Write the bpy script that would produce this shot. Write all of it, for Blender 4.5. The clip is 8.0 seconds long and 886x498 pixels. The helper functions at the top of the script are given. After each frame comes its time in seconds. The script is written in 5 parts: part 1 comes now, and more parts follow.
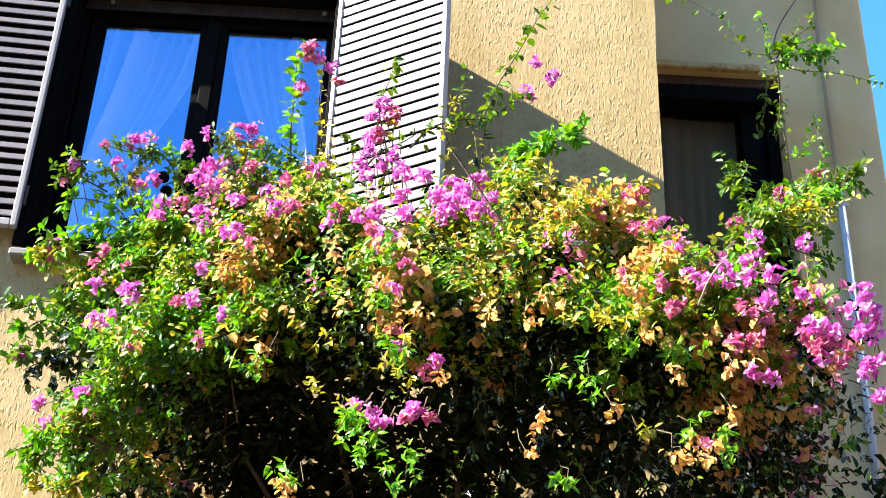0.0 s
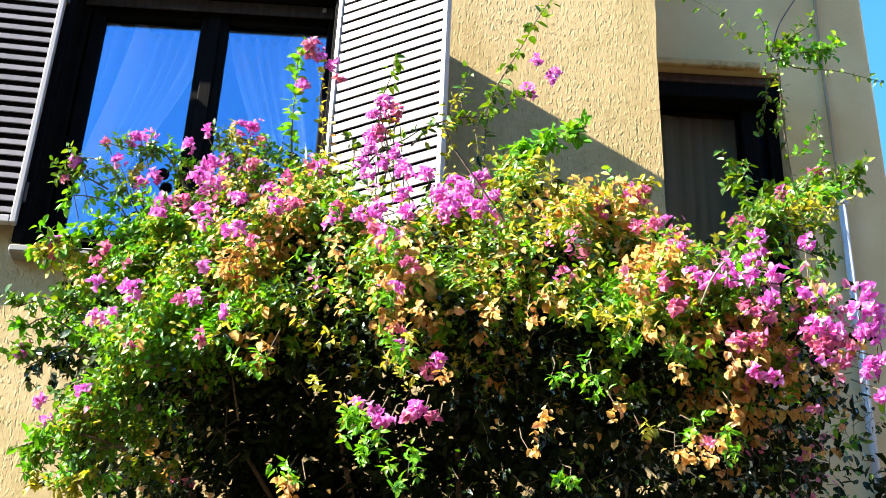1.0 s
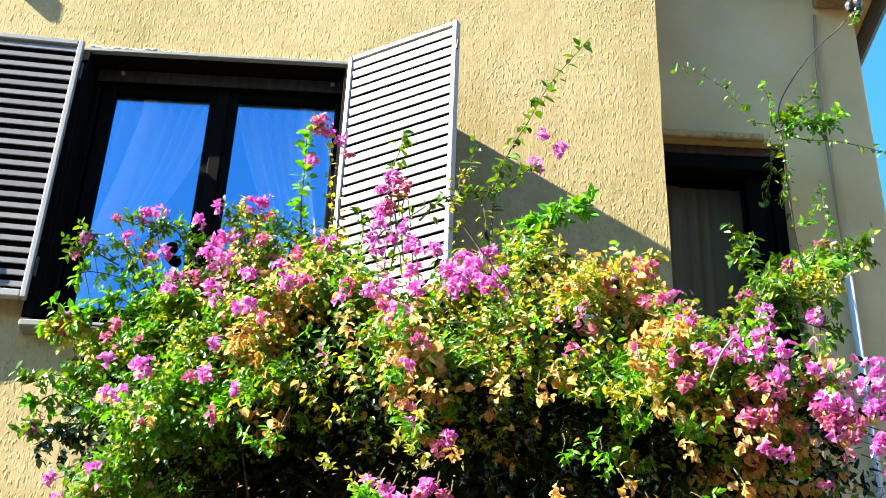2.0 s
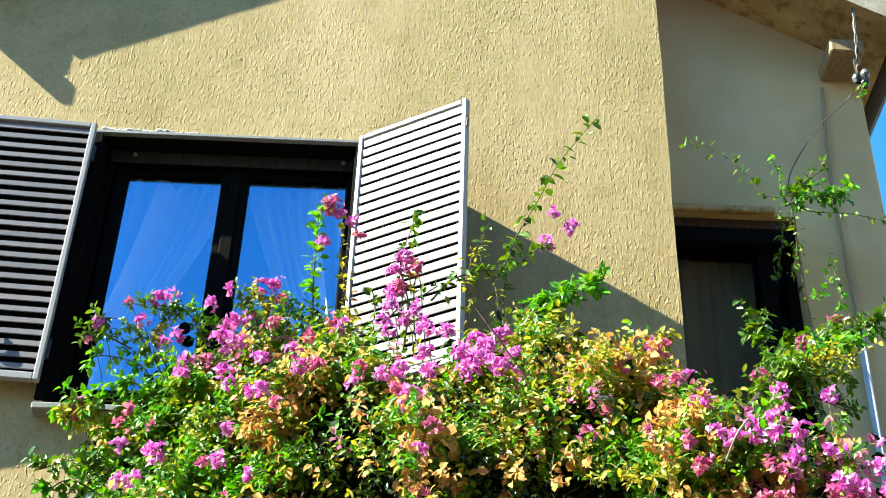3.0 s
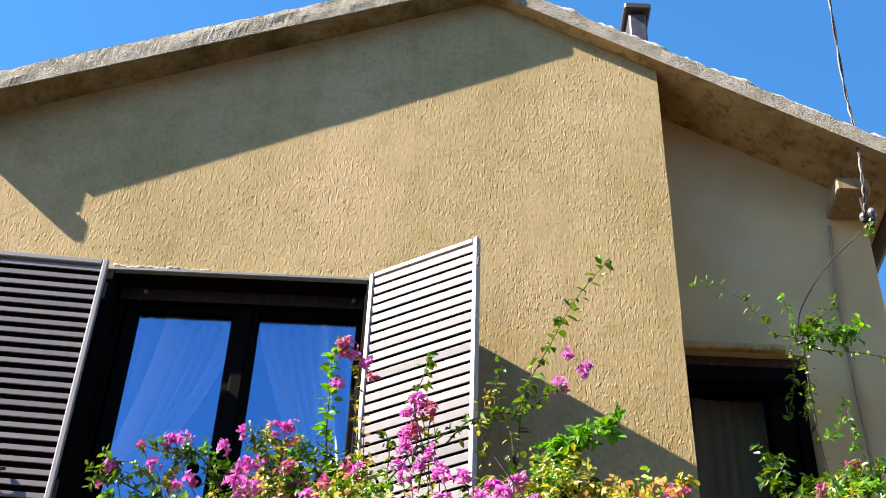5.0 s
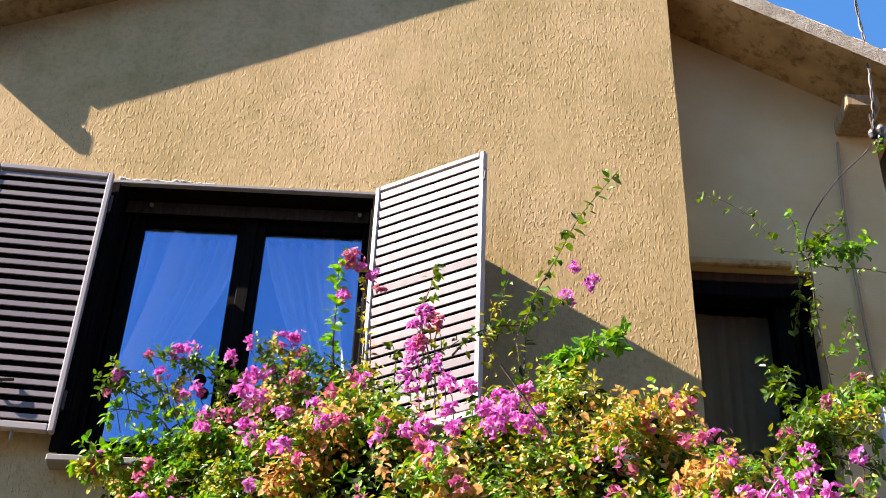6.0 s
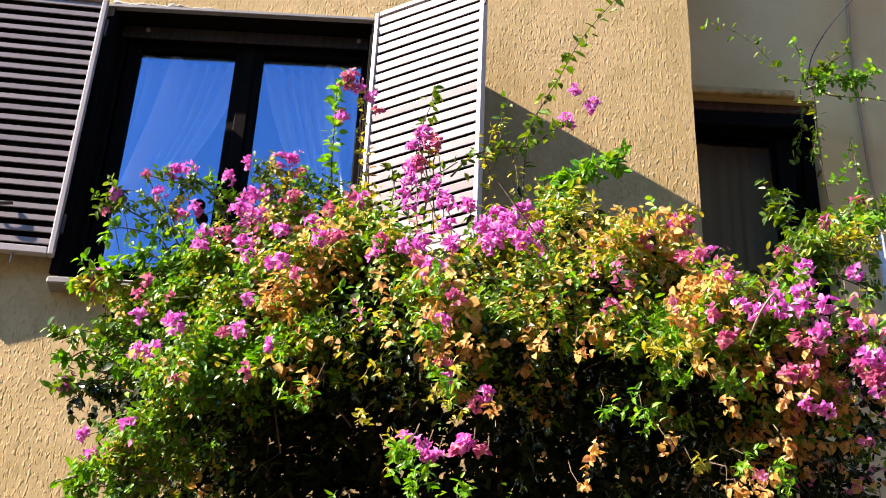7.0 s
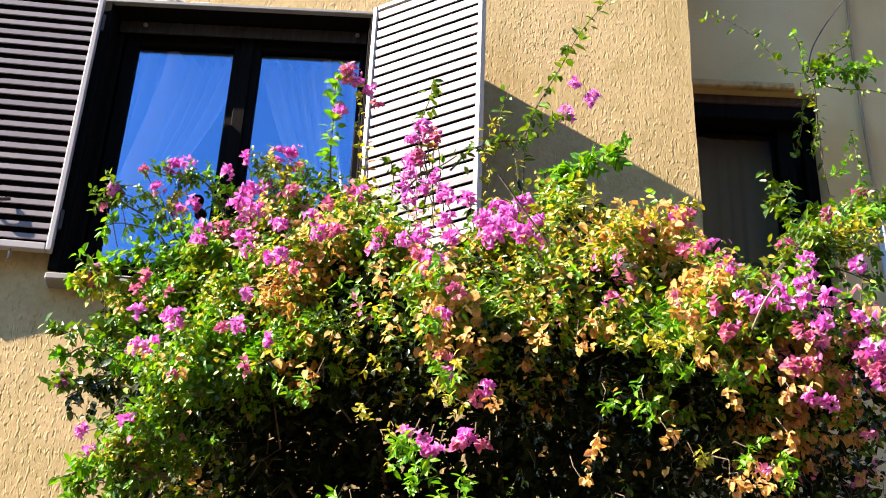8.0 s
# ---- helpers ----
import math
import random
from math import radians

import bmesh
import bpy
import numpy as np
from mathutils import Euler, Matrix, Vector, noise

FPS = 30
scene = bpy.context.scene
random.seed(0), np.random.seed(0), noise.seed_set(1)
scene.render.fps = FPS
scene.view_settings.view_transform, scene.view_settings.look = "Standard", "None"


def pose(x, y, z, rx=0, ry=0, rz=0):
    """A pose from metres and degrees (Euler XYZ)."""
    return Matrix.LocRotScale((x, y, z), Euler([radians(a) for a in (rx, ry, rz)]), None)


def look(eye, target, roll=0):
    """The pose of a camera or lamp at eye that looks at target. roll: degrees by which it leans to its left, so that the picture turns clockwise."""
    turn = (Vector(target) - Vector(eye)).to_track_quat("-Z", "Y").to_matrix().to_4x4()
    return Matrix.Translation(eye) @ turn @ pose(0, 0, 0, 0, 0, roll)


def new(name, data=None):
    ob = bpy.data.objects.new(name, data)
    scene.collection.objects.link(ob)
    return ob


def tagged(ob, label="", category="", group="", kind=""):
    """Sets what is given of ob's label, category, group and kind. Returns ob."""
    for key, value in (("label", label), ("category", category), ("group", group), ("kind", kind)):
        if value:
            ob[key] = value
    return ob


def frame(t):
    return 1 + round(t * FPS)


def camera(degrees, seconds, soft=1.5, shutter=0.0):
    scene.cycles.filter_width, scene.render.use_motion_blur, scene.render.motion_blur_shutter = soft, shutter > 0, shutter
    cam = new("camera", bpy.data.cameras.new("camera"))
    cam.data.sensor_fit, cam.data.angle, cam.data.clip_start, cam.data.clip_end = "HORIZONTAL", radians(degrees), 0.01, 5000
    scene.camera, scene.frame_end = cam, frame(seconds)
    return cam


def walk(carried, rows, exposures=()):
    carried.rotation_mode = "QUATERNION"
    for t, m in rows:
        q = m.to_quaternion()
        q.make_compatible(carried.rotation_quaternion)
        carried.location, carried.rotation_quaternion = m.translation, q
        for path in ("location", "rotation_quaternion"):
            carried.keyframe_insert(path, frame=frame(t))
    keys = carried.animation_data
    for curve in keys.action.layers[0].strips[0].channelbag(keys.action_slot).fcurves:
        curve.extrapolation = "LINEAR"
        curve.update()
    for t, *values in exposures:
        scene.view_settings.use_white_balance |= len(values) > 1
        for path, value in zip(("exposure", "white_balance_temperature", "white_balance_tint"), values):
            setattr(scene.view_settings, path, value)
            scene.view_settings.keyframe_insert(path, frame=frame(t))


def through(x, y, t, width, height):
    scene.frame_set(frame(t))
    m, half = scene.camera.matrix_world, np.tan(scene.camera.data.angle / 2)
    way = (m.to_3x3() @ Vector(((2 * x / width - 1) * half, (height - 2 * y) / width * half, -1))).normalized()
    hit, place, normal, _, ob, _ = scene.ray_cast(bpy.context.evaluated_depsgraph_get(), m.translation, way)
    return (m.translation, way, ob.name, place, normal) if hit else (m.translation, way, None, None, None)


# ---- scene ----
cam = camera(35.0, 8.0, soft=1.0)
PATH = [
    (0, (0.0309, 1.1388, 1.6010), (0.0724, 2.8543, 2.6282), 2.39),
    (0.5, (0.0217, 1.1382, 1.6021), (0.0667, 2.8557, 2.6259), 2.49),
    (1, (0.0162, 1.1400, 1.6080), (0.0627, 2.8582, 2.6306), 2.41),
    (1.5, (0.0148, 1.1230, 1.6071), (0.0555, 2.8318, 2.6455), 2.17),
    (1.7, (0.0060, 1.1126, 1.6134), (0.0457, 2.8045, 2.6791), 2.38),
    (2.25, (0.0009, 1.0988, 1.6274), (0.0302, 2.7542, 2.7492), 2.20),
    (2.8, (-0.0042, 1.0850, 1.6413), (0.0152, 2.7116, 2.8047), 2.01),
    (3, (-0.0002, 1.0802, 1.6522), (0.0133, 2.6954, 2.8316), 2.08),
    (3.5, (-0.0036, 1.0612, 1.6679), (0.0063, 2.6407, 2.8946), 2.32),
    (4, (-0.0062, 1.0411, 1.6882), (0.0011, 2.5831, 2.9619), 2.73),
    (4.2, (-0.0035, 1.0473, 1.6909), (0.0011, 2.5701, 2.9875), 2.62),
    (4.75, (-0.0374, 1.0468, 1.6970), (-0.0307, 2.5468, 3.0198), 2.42),
    (5.3, (-0.0714, 1.0462, 1.7031), (-0.0622, 2.5613, 3.0087), 2.22),
    (5.5, (-0.0669, 1.0500, 1.7006), (-0.0611, 2.5727, 2.9973), 2.25),
    (6, (-0.0673, 1.0787, 1.6812), (-0.0593, 2.6541, 2.9134), 2.59),
    (6.5, (-0.0616, 1.1228, 1.6418), (-0.0483, 2.7645, 2.7840), 2.71),
    (7, (-0.0512, 1.1464, 1.6240), (-0.0353, 2.8461, 2.6780), 2.71),
    (7.5, (-0.0520, 1.1705, 1.6407), (-0.0327, 2.8939, 2.6552), 3.16),
    (8, (-0.0526, 1.1694, 1.6307), (-0.0353, 2.8720, 2.6799), 2.45),
]
EXPOSURES = [
    (0.0, 2.18, 6400, 9), (1.5, 2.18, 6420, 1), (3.0, 1.84, 6250, -8), (3.5, 1.70, 6250, -6), (4.2, 1.59, 6400, 2),
    (5.3, 1.47, 6700, 14), (6.0, 1.51, 6950, 21), (6.5, 1.52, 7050, 22), (7.5, 1.79, 7050, 18), (8.0, 1.88, 6950, 16),
]
walk(cam, [(t, look(eye, target, roll)) for t, eye, target, roll in PATH], EXPOSURES)

# ---- light ----
SUN_WAY = Vector((3.6, 1.0, -3.35)).normalized()
world = bpy.data.worlds.new("sky")
scene.world = world
world.use_nodes = True
wn = world.node_tree.nodes
sky = wn.new("ShaderNodeTexSky")
sky.sky_type = "NISHITA"
sky.sun_disc = False
sky.sun_elevation = math.asin(-SUN_WAY.z)
sky.sun_rotation = math.atan2(-SUN_WAY.x, -SUN_WAY.y) % (2 * math.pi)
sky.air_density, sky.dust_density, sky.ozone_density = 1.0, 0.2, 4.0
wn["Background"].inputs["Strength"].default_value = 0.127
deep = wn.new("ShaderNodeHueSaturation")
deep.inputs["Saturation"].default_value = 1.24
deep.inputs["Hue"].default_value = 0.497
world.node_tree.links.new(sky.outputs[0], deep.inputs["Color"])
world.node_tree.links.new(deep.outputs[0], wn["Background"].inputs["Color"])
sun_data = bpy.data.lights.new("sun", "SUN")
sun_data.energy, sun_data.angle, sun_data.color = 5.9, radians(0.5), (1.0, 0.93, 0.82)
sun = new("sun", sun_data)
sun.matrix_world = look((-10, -4, 14), Vector((-10, -4, 14)) + SUN_WAY)


# ---- materials ----
class Nodes:
    """Short hand for building a node material."""

    def __init__(self, name):
        self.mat = bpy.data.materials.new(name)
        self.mat.use_nodes = True
        self.tree = self.mat.node_tree
        self.bsdf = self.tree.nodes["Principled BSDF"]

    def add(self, kind, **values):
        node = self.tree.nodes.new(kind)
        for key, value in values.items():
            node.inputs[key.replace("_", " ")].default_value = value
        return node

    def link(self, a, b):
        self.tree.links.new(a, b)

    def coords(self, scale=(1, 1, 1)):
        c = self.add("ShaderNodeTexCoord")
        m = self.add("ShaderNodeMapping")
        m.inputs["Scale"].default_value = scale
        self.link(c.outputs["Object"], m.inputs["Vector"])
        return m.outputs["Vector"]

    def noise(self, vec, scale, detail=4.0, rough=0.55):
        n = self.add("ShaderNodeTexNoise")
        n.inputs["Scale"].default_value = scale
        n.inputs["Detail"].default_value = detail
        n.inputs["Roughness"].default_value = rough
        self.link(vec, n.inputs["Vector"])
        return n.outputs["Fac"]

    def ramp(self, fac, stops):
        r = self.add("ShaderNodeValToRGB")
        e = r.color_ramp.elements
        while len(e) < len(stops):
            e.new(0.5)
        for item, (pos, col) in zip(e, stops):
            item.position, item.color = pos, (*col, 1)
        self.link(fac, r.inputs["Fac"])
        return r.outputs["Color"]

    def mix(self, fac, a, b, mode="MIX"):
        m = self.tree.nodes.new("ShaderNodeMix")
        m.data_type, m.blend_type = "RGBA", mode
        for socket, value in ((m.inputs[0], fac), (m.inputs[6], a), (m.inputs[7], b)):
            if hasattr(value, "is_linked"):
                self.link(value, socket)
            elif isinstance(value, (int, float)):
                socket.default_value = value
            else:
                socket.default_value = (*value, 1)
        return m.outputs[2]

    def bump(self, height, strength, distance):
        b = self.add("ShaderNodeBump", Strength=strength, Distance=distance)
        self.link(height, b.inputs["Height"])
        self.link(b.outputs["Normal"], self.bsdf.inputs["Normal"])
        return b

    def done(self, colour=None, rough=0.6, metal=0.0, spec=0.5):
        if colour is not None:
            if hasattr(colour, "is_linked"):
                self.link(colour, self.bsdf.inputs["Base Color"])
            else:
                self.bsdf.inputs["Base Color"].default_value = (*colour, 1)
        if hasattr(rough, "is_linked"):
            self.link(rough, self.bsdf.inputs["Roughness"])
        else:
            self.bsdf.inputs["Roughness"].default_value = rough
        self.bsdf.inputs["Metallic"].default_value = metal
        self.bsdf.inputs["Specular IOR Level"].default_value = spec
        return self.mat


def plaster_material():
    """Scratched plaster: a flat coat with scattered short upright pits and worm-like ridges."""
    n = Nodes("scratched_plaster")
    vec = n.coords()
    upright = n.coords((1.0, 1.0, 0.34))
    dense = n.noise(n.coords((1, 1, 0.7)), 2.2, 5.0)
    scratch = n.noise(upright, 64.0, 2.5, 0.55)
    pit = n.ramp(scratch, [(0.30, (0, 0, 0)), (0.43, (1, 1, 1))])
    ridge = n.ramp(n.noise(n.coords((1.0, 1.0, 0.5)), 72.0, 1.5, 0.45), [(0.55, (0, 0, 0)), (0.70, (1, 1, 1))])
    ripple = n.noise(n.coords((1.0, 1.0, 0.30)), 22.0, 3.0, 0.55)
    fine = n.noise(vec, 240.0, 3.0, 0.6)
    h = n.mix(0.42, pit, ridge)
    flat = n.ramp(dense, [(0.32, (0.0, 0.0, 0.0)), (0.64, (0.80, 0.80, 0.80))])
    h = n.mix(flat, h, (0.58, 0.58, 0.58))
    h = n.mix(0.22, h, ripple)
    h = n.mix(0.08, h, fine)
    n.bump(h, 0.85, 0.0085)
    broad = n.noise(n.coords((1, 1, 0.6)), 1.6, 5.0)
    tone = n.ramp(broad, [(0.3, (0.44, 0.325, 0.150)), (0.5, (0.495, 0.365, 0.180)), (0.70, (0.545, 0.392, 0.208))])
    blotch = n.ramp(n.noise(vec, 6.5, 5.0, 0.6), [(0.32, (0.86, 0.87, 0.80)), (0.52, (1, 1, 1)), (0.75, (1.05, 1.0, 0.98))])
    # the coat is coloured darker in its pits
    pit_tone = n.ramp(scratch, [(0.32, (0.82, 0.79, 0.74)), (0.42, (1, 1, 1))])
    pit_tone = n.mix(flat, pit_tone, (1, 1, 1))
    speck = n.ramp(n.noise(vec, 34.0, 4.0, 0.6), [(0.30, (0.86, 0.84, 0.80)), (0.55, (1, 1, 1))])
    streak = n.ramp(n.noise(n.coords((6, 6, 0.4)), 1.3, 5.0), [(0.35, (0.94, 0.93, 0.91)), (0.55, (1, 1, 1))])
    tone = n.mix(1.0, n.mix(1.0, tone, pit_tone, "MULTIPLY"), speck, "MULTIPLY")
    tone = n.mix(1.0, tone, blotch, "MULTIPLY")
    return n.done(n.mix(1.0, tone, streak, "MULTIPLY"), 0.92, spec=0.2)


def smooth_plaster_material():
    n = Nodes("smooth_render")
    vec = n.coords()
    tone = n.ramp(n.noise(vec, 2.2, 5.0), [(0.3, (0.58, 0.41, 0.20)), (0.55, (0.67, 0.49, 0.255)), (0.8, (0.74, 0.57, 0.32))])
    n.bump(n.noise(vec, 90.0, 4.0), 0.35, 0.006)
    return n.done(tone, 0.9, spec=0.2)


def concrete_material():
    n = Nodes("weathered_concrete")
    vec = n.coords()
    tone = n.ramp(n.noise(vec, 4.0, 7.0, 0.65), [(0.28, (0.09, 0.065, 0.025)), (0.5, (0.23, 0.17, 0.085)), (0.74, (0.38, 0.30, 0.18))])
    spots = n.ramp(n.noise(vec, 24.0, 5.0, 0.7), [(0.34, (0.66, 0.60, 0.52)), (0.52, (1, 1, 1))])
    n.bump(n.noise(vec, 70.0, 5.0, 0.7), 0.6, 0.012)
    return n.done(n.mix(1.0, tone, spots, "MULTIPLY"), 0.95, spec=0.15)


def soffit_material():
    """Brown rendered underside of the eave with dark stain patches; base raised to stand in for warm bounced light."""
    n = Nodes("stained_brown_soffit")
    vec = n.coords()
    tone = n.ramp(n.noise(vec, 2.4, 6.0, 0.6), [(0.30, (0.28, 0.165, 0.065)), (0.5, (0.54, 0.35, 0.16)), (0.72, (0.68, 0.48, 0.24))])
    patch = n.ramp(n.noise(vec, 13.0, 6.0, 0.7), [(0.36, (0.55, 0.50, 0.42)), (0.50, (1, 1, 1))])
    n.bump(n.noise(vec, 55.0, 5.0, 0.7), 0.6, 0.012)
    return n.done(n.mix(1.0, tone, patch, "MULTIPLY"), 0.95, spec=0.15)


def mortar_material():
    n = Nodes("pale_lichened_mortar")
    vec = n.coords()
    tone = n.ramp(n.noise(vec, 22.0, 6.0, 0.7), [(0.3, (0.18, 0.15, 0.12)), (0.44, (0.48, 0.44, 0.38)), (0.66, (0.74, 0.70, 0.63))])
    n.bump(n.noise(vec, 90.0, 5.0, 0.7), 0.8, 0.012)
    return n.done(tone, 0.95, spec=0.15)


def verge_material():
    n = Nodes("rough_pale_render")
    vec = n.coords()
    tone = n.ramp(n.noise(vec, 9.0, 7.0, 0.7), [(0.3, (0.26, 0.22, 0.165)), (0.5, (0.44, 0.39, 0.31)), (0.72, (0.58, 0.53, 0.45))])
    crack = n.ramp(n.noise(n.coords((1, 1, 2.0)), 45.0, 4.0, 0.7), [(0.33, (0.45, 0.42, 0.38)), (0.45, (1, 1, 1))])
    n.bump(n.noise(vec, 75.0, 5.0, 0.75), 1.0, 0.02)
    return n.done(n.mix(1.0, tone, crack, "MULTIPLY"), 0.95, spec=0.15)


def tile_material():
    n = Nodes("old_roof_tile")
    info = n.add("ShaderNodeObjectInfo")
    vec = n.coords()
    tone = n.ramp(info.outputs["Random"], [(0.0, (0.34, 0.25, 0.18)), (0.5, (0.46, 0.38, 0.30)), (1.0, (0.40, 0.26, 0.17))])
    lichen = n.ramp(n.noise(vec, 28.0, 5.0, 0.7), [(0.42, (0.40, 0.38, 0.34)), (0.6, (1.25, 1.2, 1.15))])
    n.bump(n.noise(vec, 60.0, 4.0), 0.6, 0.01)
    return n.done(n.mix(1.0, tone, lichen, "MULTIPLY"), 0.9, spec=0.2)


def paint_material(name, colour, rough=0.45, wear=0.12, dust=(0.35, 0.30, 0.27)):
    n = Nodes(name)
    vec = n.coords()
    info = n.add("ShaderNodeObjectInfo")
    base = n.mix(n.ramp(n.noise(vec, 14.0, 5.0, 0.65), [(0.45, (0, 0, 0)), (0.85, (wear, wear, wear))]), colour, dust)
    vary = n.ramp(info.outputs["Random"], [(0.0, (0.9, 0.9, 0.9)), (1.0, (1.06, 1.05, 1.05))])
    n.bump(n.noise(vec, 180.0, 3.0), 0.12, 0.003)
    r = n.ramp(n.noise(vec, 30.0, 3.0), [(0.3, (rough - 0.08,) * 3), (0.7, (rough + 0.12,) * 3)])
    return n.done(n.mix(1.0, base, vary, "MULTIPLY"), r, spec=0.4)


def wood_material(name, dark, light, rough=0.55, spec=0.4):
    n = Nodes(name)
    vec = n.coords((4, 4, 0.6))
    grain = n.noise(vec, 14.0, 5.0, 0.6)
    n.bump(grain, 0.25, 0.004)
    return n.done(n.ramp(grain, [(0.3, dark), (0.7, light)]), rough, spec=spec)


def metal_material(name, colour, rough=0.4, metal=1.0):
    n = Nodes(name)
    vec = n.coords()
    tone = n.mix(n.noise(vec, 25.0, 4.0), colour, tuple(c * 0.6 for c in colour))
    n.bump(n.noise(vec, 120.0, 3.0), 0.1, 0.003)
    return n.done(tone, rough, metal)


def glass_material(name, reflect, tint=(1, 1, 1)):
    n = Nodes(name)
    out = n.tree.nodes["Material Output"]
    n.tree.nodes.remove(n.bsdf)
    clear = n.add("ShaderNodeBsdfTransparent", Color=(*tint, 1))
    # Blue mirror tint paints the reflected sky deeper than it is.
    gloss = n.add("ShaderNodeBsdfGlossy", Roughness=0.0, Color=(0.37, 0.61, 1, 1))
    m = n.add("ShaderNodeMixShader", Fac=reflect)
    n.link(clear.outputs[0], m.inputs[1])
    n.link(gloss.outputs[0], m.inputs[2])
    n.link(m.outputs[0], out.inputs["Surface"])
    return n.mat


def curtain_material():
    n = Nodes("sheer_white_cotton")
    out = n.tree.nodes["Material Output"]
    weave = n.noise(n.coords((1, 1, 0.2)), 420.0, 2.0)
    n.bump(weave, 0.2, 0.002)
    n.done((0.93, 0.93, 0.93), 0.9, spec=0.1)
    trans = n.add("ShaderNodeBsdfTranslucent", Color=(0.8, 0.8, 0.8, 1))
    clear = n.add("ShaderNodeBsdfTransparent")
    a = n.add("ShaderNodeMixShader", Fac=0.12)
    b = n.add("ShaderNodeMixShader", Fac=0.06)
    n.link(n.bsdf.outputs[0], a.inputs[1])
    n.link(trans.outputs[0], a.inputs[2])
    n.link(a.outputs[0], b.inputs[1])
    n.link(clear.outputs[0], b.inputs[2])
    n.link(b.outputs[0], out.inputs["Surface"])
    return n.mat


def leaf_material(name, stops, rough=0.42, through=0.35, warm=(1.15, 1.1, 0.45), spec=0.5, vein=0.25):
    """A thin leaf: a glossy face and light that comes through it, its tone set leaf by leaf."""
    n = Nodes(name)
    out = n.tree.nodes["Material Output"]
    geo = n.add("ShaderNodeNewGeometry")
    vec = n.coords()
    tone = n.ramp(geo.outputs["Random Per Island"], stops)
    blotch = n.ramp(n.noise(vec, 110.0, 3.0), [(0.35, (1 - vein,) * 3), (0.65, (1.08, 1.08, 1.08))])
    tone = n.mix(1.0, tone, blotch, "MULTIPLY")
    n.bump(n.noise(vec, 220.0, 2.0), 0.25, 0.003)
    n.done(tone, rough, spec=spec)
    trans = n.add("ShaderNodeBsdfTranslucent")
    n.link(n.mix(1.0, tone, warm, "MULTIPLY"), trans.inputs["Color"])
    m = n.add("ShaderNodeMixShader", Fac=through)
    n.link(n.bsdf.outputs[0], m.inputs[1])
    n.link(trans.outputs[0], m.inputs[2])
    n.link(m.outputs[0], out.inputs["Surface"])
    return n.mat


def bark_material():
    n = Nodes("bark")
    vec = n.coords((1, 1, 0.4))
    grain = n.noise(vec, 60.0, 5.0, 0.65)
    n.bump(grain, 0.6, 0.01)
    return n.done(n.ramp(grain, [(0.3, (0.06, 0.045, 0.03)), (0.7, (0.20, 0.15, 0.10))]), 0.85, spec=0.2)


def ground_material():
    n = Nodes("worn_earth_paving")
    vec = n.coords()
    tone = n.ramp(n.noise(vec, 35.0, 6.0, 0.7), [(0.3, (0.060, 0.045, 0.030)), (0.7, (0.110, 0.082, 0.055))])
    big = n.ramp(n.noise(vec, 0.6, 4.0), [(0.35, (0.75, 0.78, 0.7)), (0.65, (1, 1, 1))])
    n.bump(n.noise(vec, 60.0, 4.0), 0.6, 0.02)
    return n.done(n.mix(1.0, tone, big, "MULTIPLY"), 0.95, spec=0.2)


PLASTER = plaster_material()
SMOOTH = smooth_plaster_material()
CONCRETE = concrete_material()
MORTAR = mortar_material()
SOFFIT = soffit_material()
TILE = tile_material()
VERGE = verge_material()
SHUTTER_FRAME = paint_material("pale_grey_paint", (0.36, 0.335, 0.335), 0.5)
SHUTTER = paint_material("mauve_grey_paint", (0.198, 0.172, 0.182), 0.5)
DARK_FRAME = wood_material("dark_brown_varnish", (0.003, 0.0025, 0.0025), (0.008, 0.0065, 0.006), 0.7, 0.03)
BROWN_BOARD = wood_material("weathered_brown_board", (0.018, 0.013, 0.011), (0.045, 0.034, 0.03), 0.7, 0.15)
RED_BOARD = wood_material("red_brown_board", (0.055, 0.030, 0.025), (0.10, 0.058, 0.05), 0.7, 0.15)
PALE_STRIP = metal_material("galvanised_strip", (0.34, 0.32, 0.30), 0.55, 0.3)
STONE = paint_material("pale_stone", (0.26, 0.25, 0.235), 0.8, 0.5, (0.25, 0.23, 0.2))
GLASS = glass_material("window_glass", 0.255, (0.98, 0.99, 1.0))
# Shaded copy of the glass: mirror almost off, tint dimmed.
SHADE_GLASS = glass_material("dusty_window_glass", 0.003, (0.72, 0.70, 0.62))
CURTAIN = curtain_material()
NET = paint_material("grey_net", (0.46, 0.41, 0.31), 0.9)
BARK = bark_material()
PALE_BARK = wood_material("pale_bark", (0.20, 0.19, 0.13), (0.38, 0.36, 0.26), 0.8, 0.2)
GROUND = ground_material()
PIPE = paint_material("pale_grey_plastic", (0.50, 0.51, 0.54), 0.45)
DULL = paint_material("dull_grey_sheath", (0.36, 0.27, 0.17), 0.8)
SUNLIT_CABLE = paint_material("sunlit_cable_sheath", (0.30, 0.25, 0.19), 0.6, 0.3)
CABLE = paint_material("black_cable_sheath", (0.045, 0.042, 0.045), 0.5, 0.3)
PORCELAIN = paint_material("dirty_porcelain", (0.03, 0.03, 0.032), 0.3, 0.9, (0.60, 0.60, 0.62))
BEAM = wood_material("grey_brown_beam", (0.22, 0.14, 0.07), (0.38, 0.27, 0.15), 0.8)
IRON = metal_material("rusty_iron", (0.10, 0.08, 0.07), 0.6, 0.6)
ROOM = smooth_plaster_material()
DULL_WALL = paint_material("dull_brown_wall", (0.13, 0.10, 0.075), 0.9, 0.4, (0.10, 0.08, 0.06))
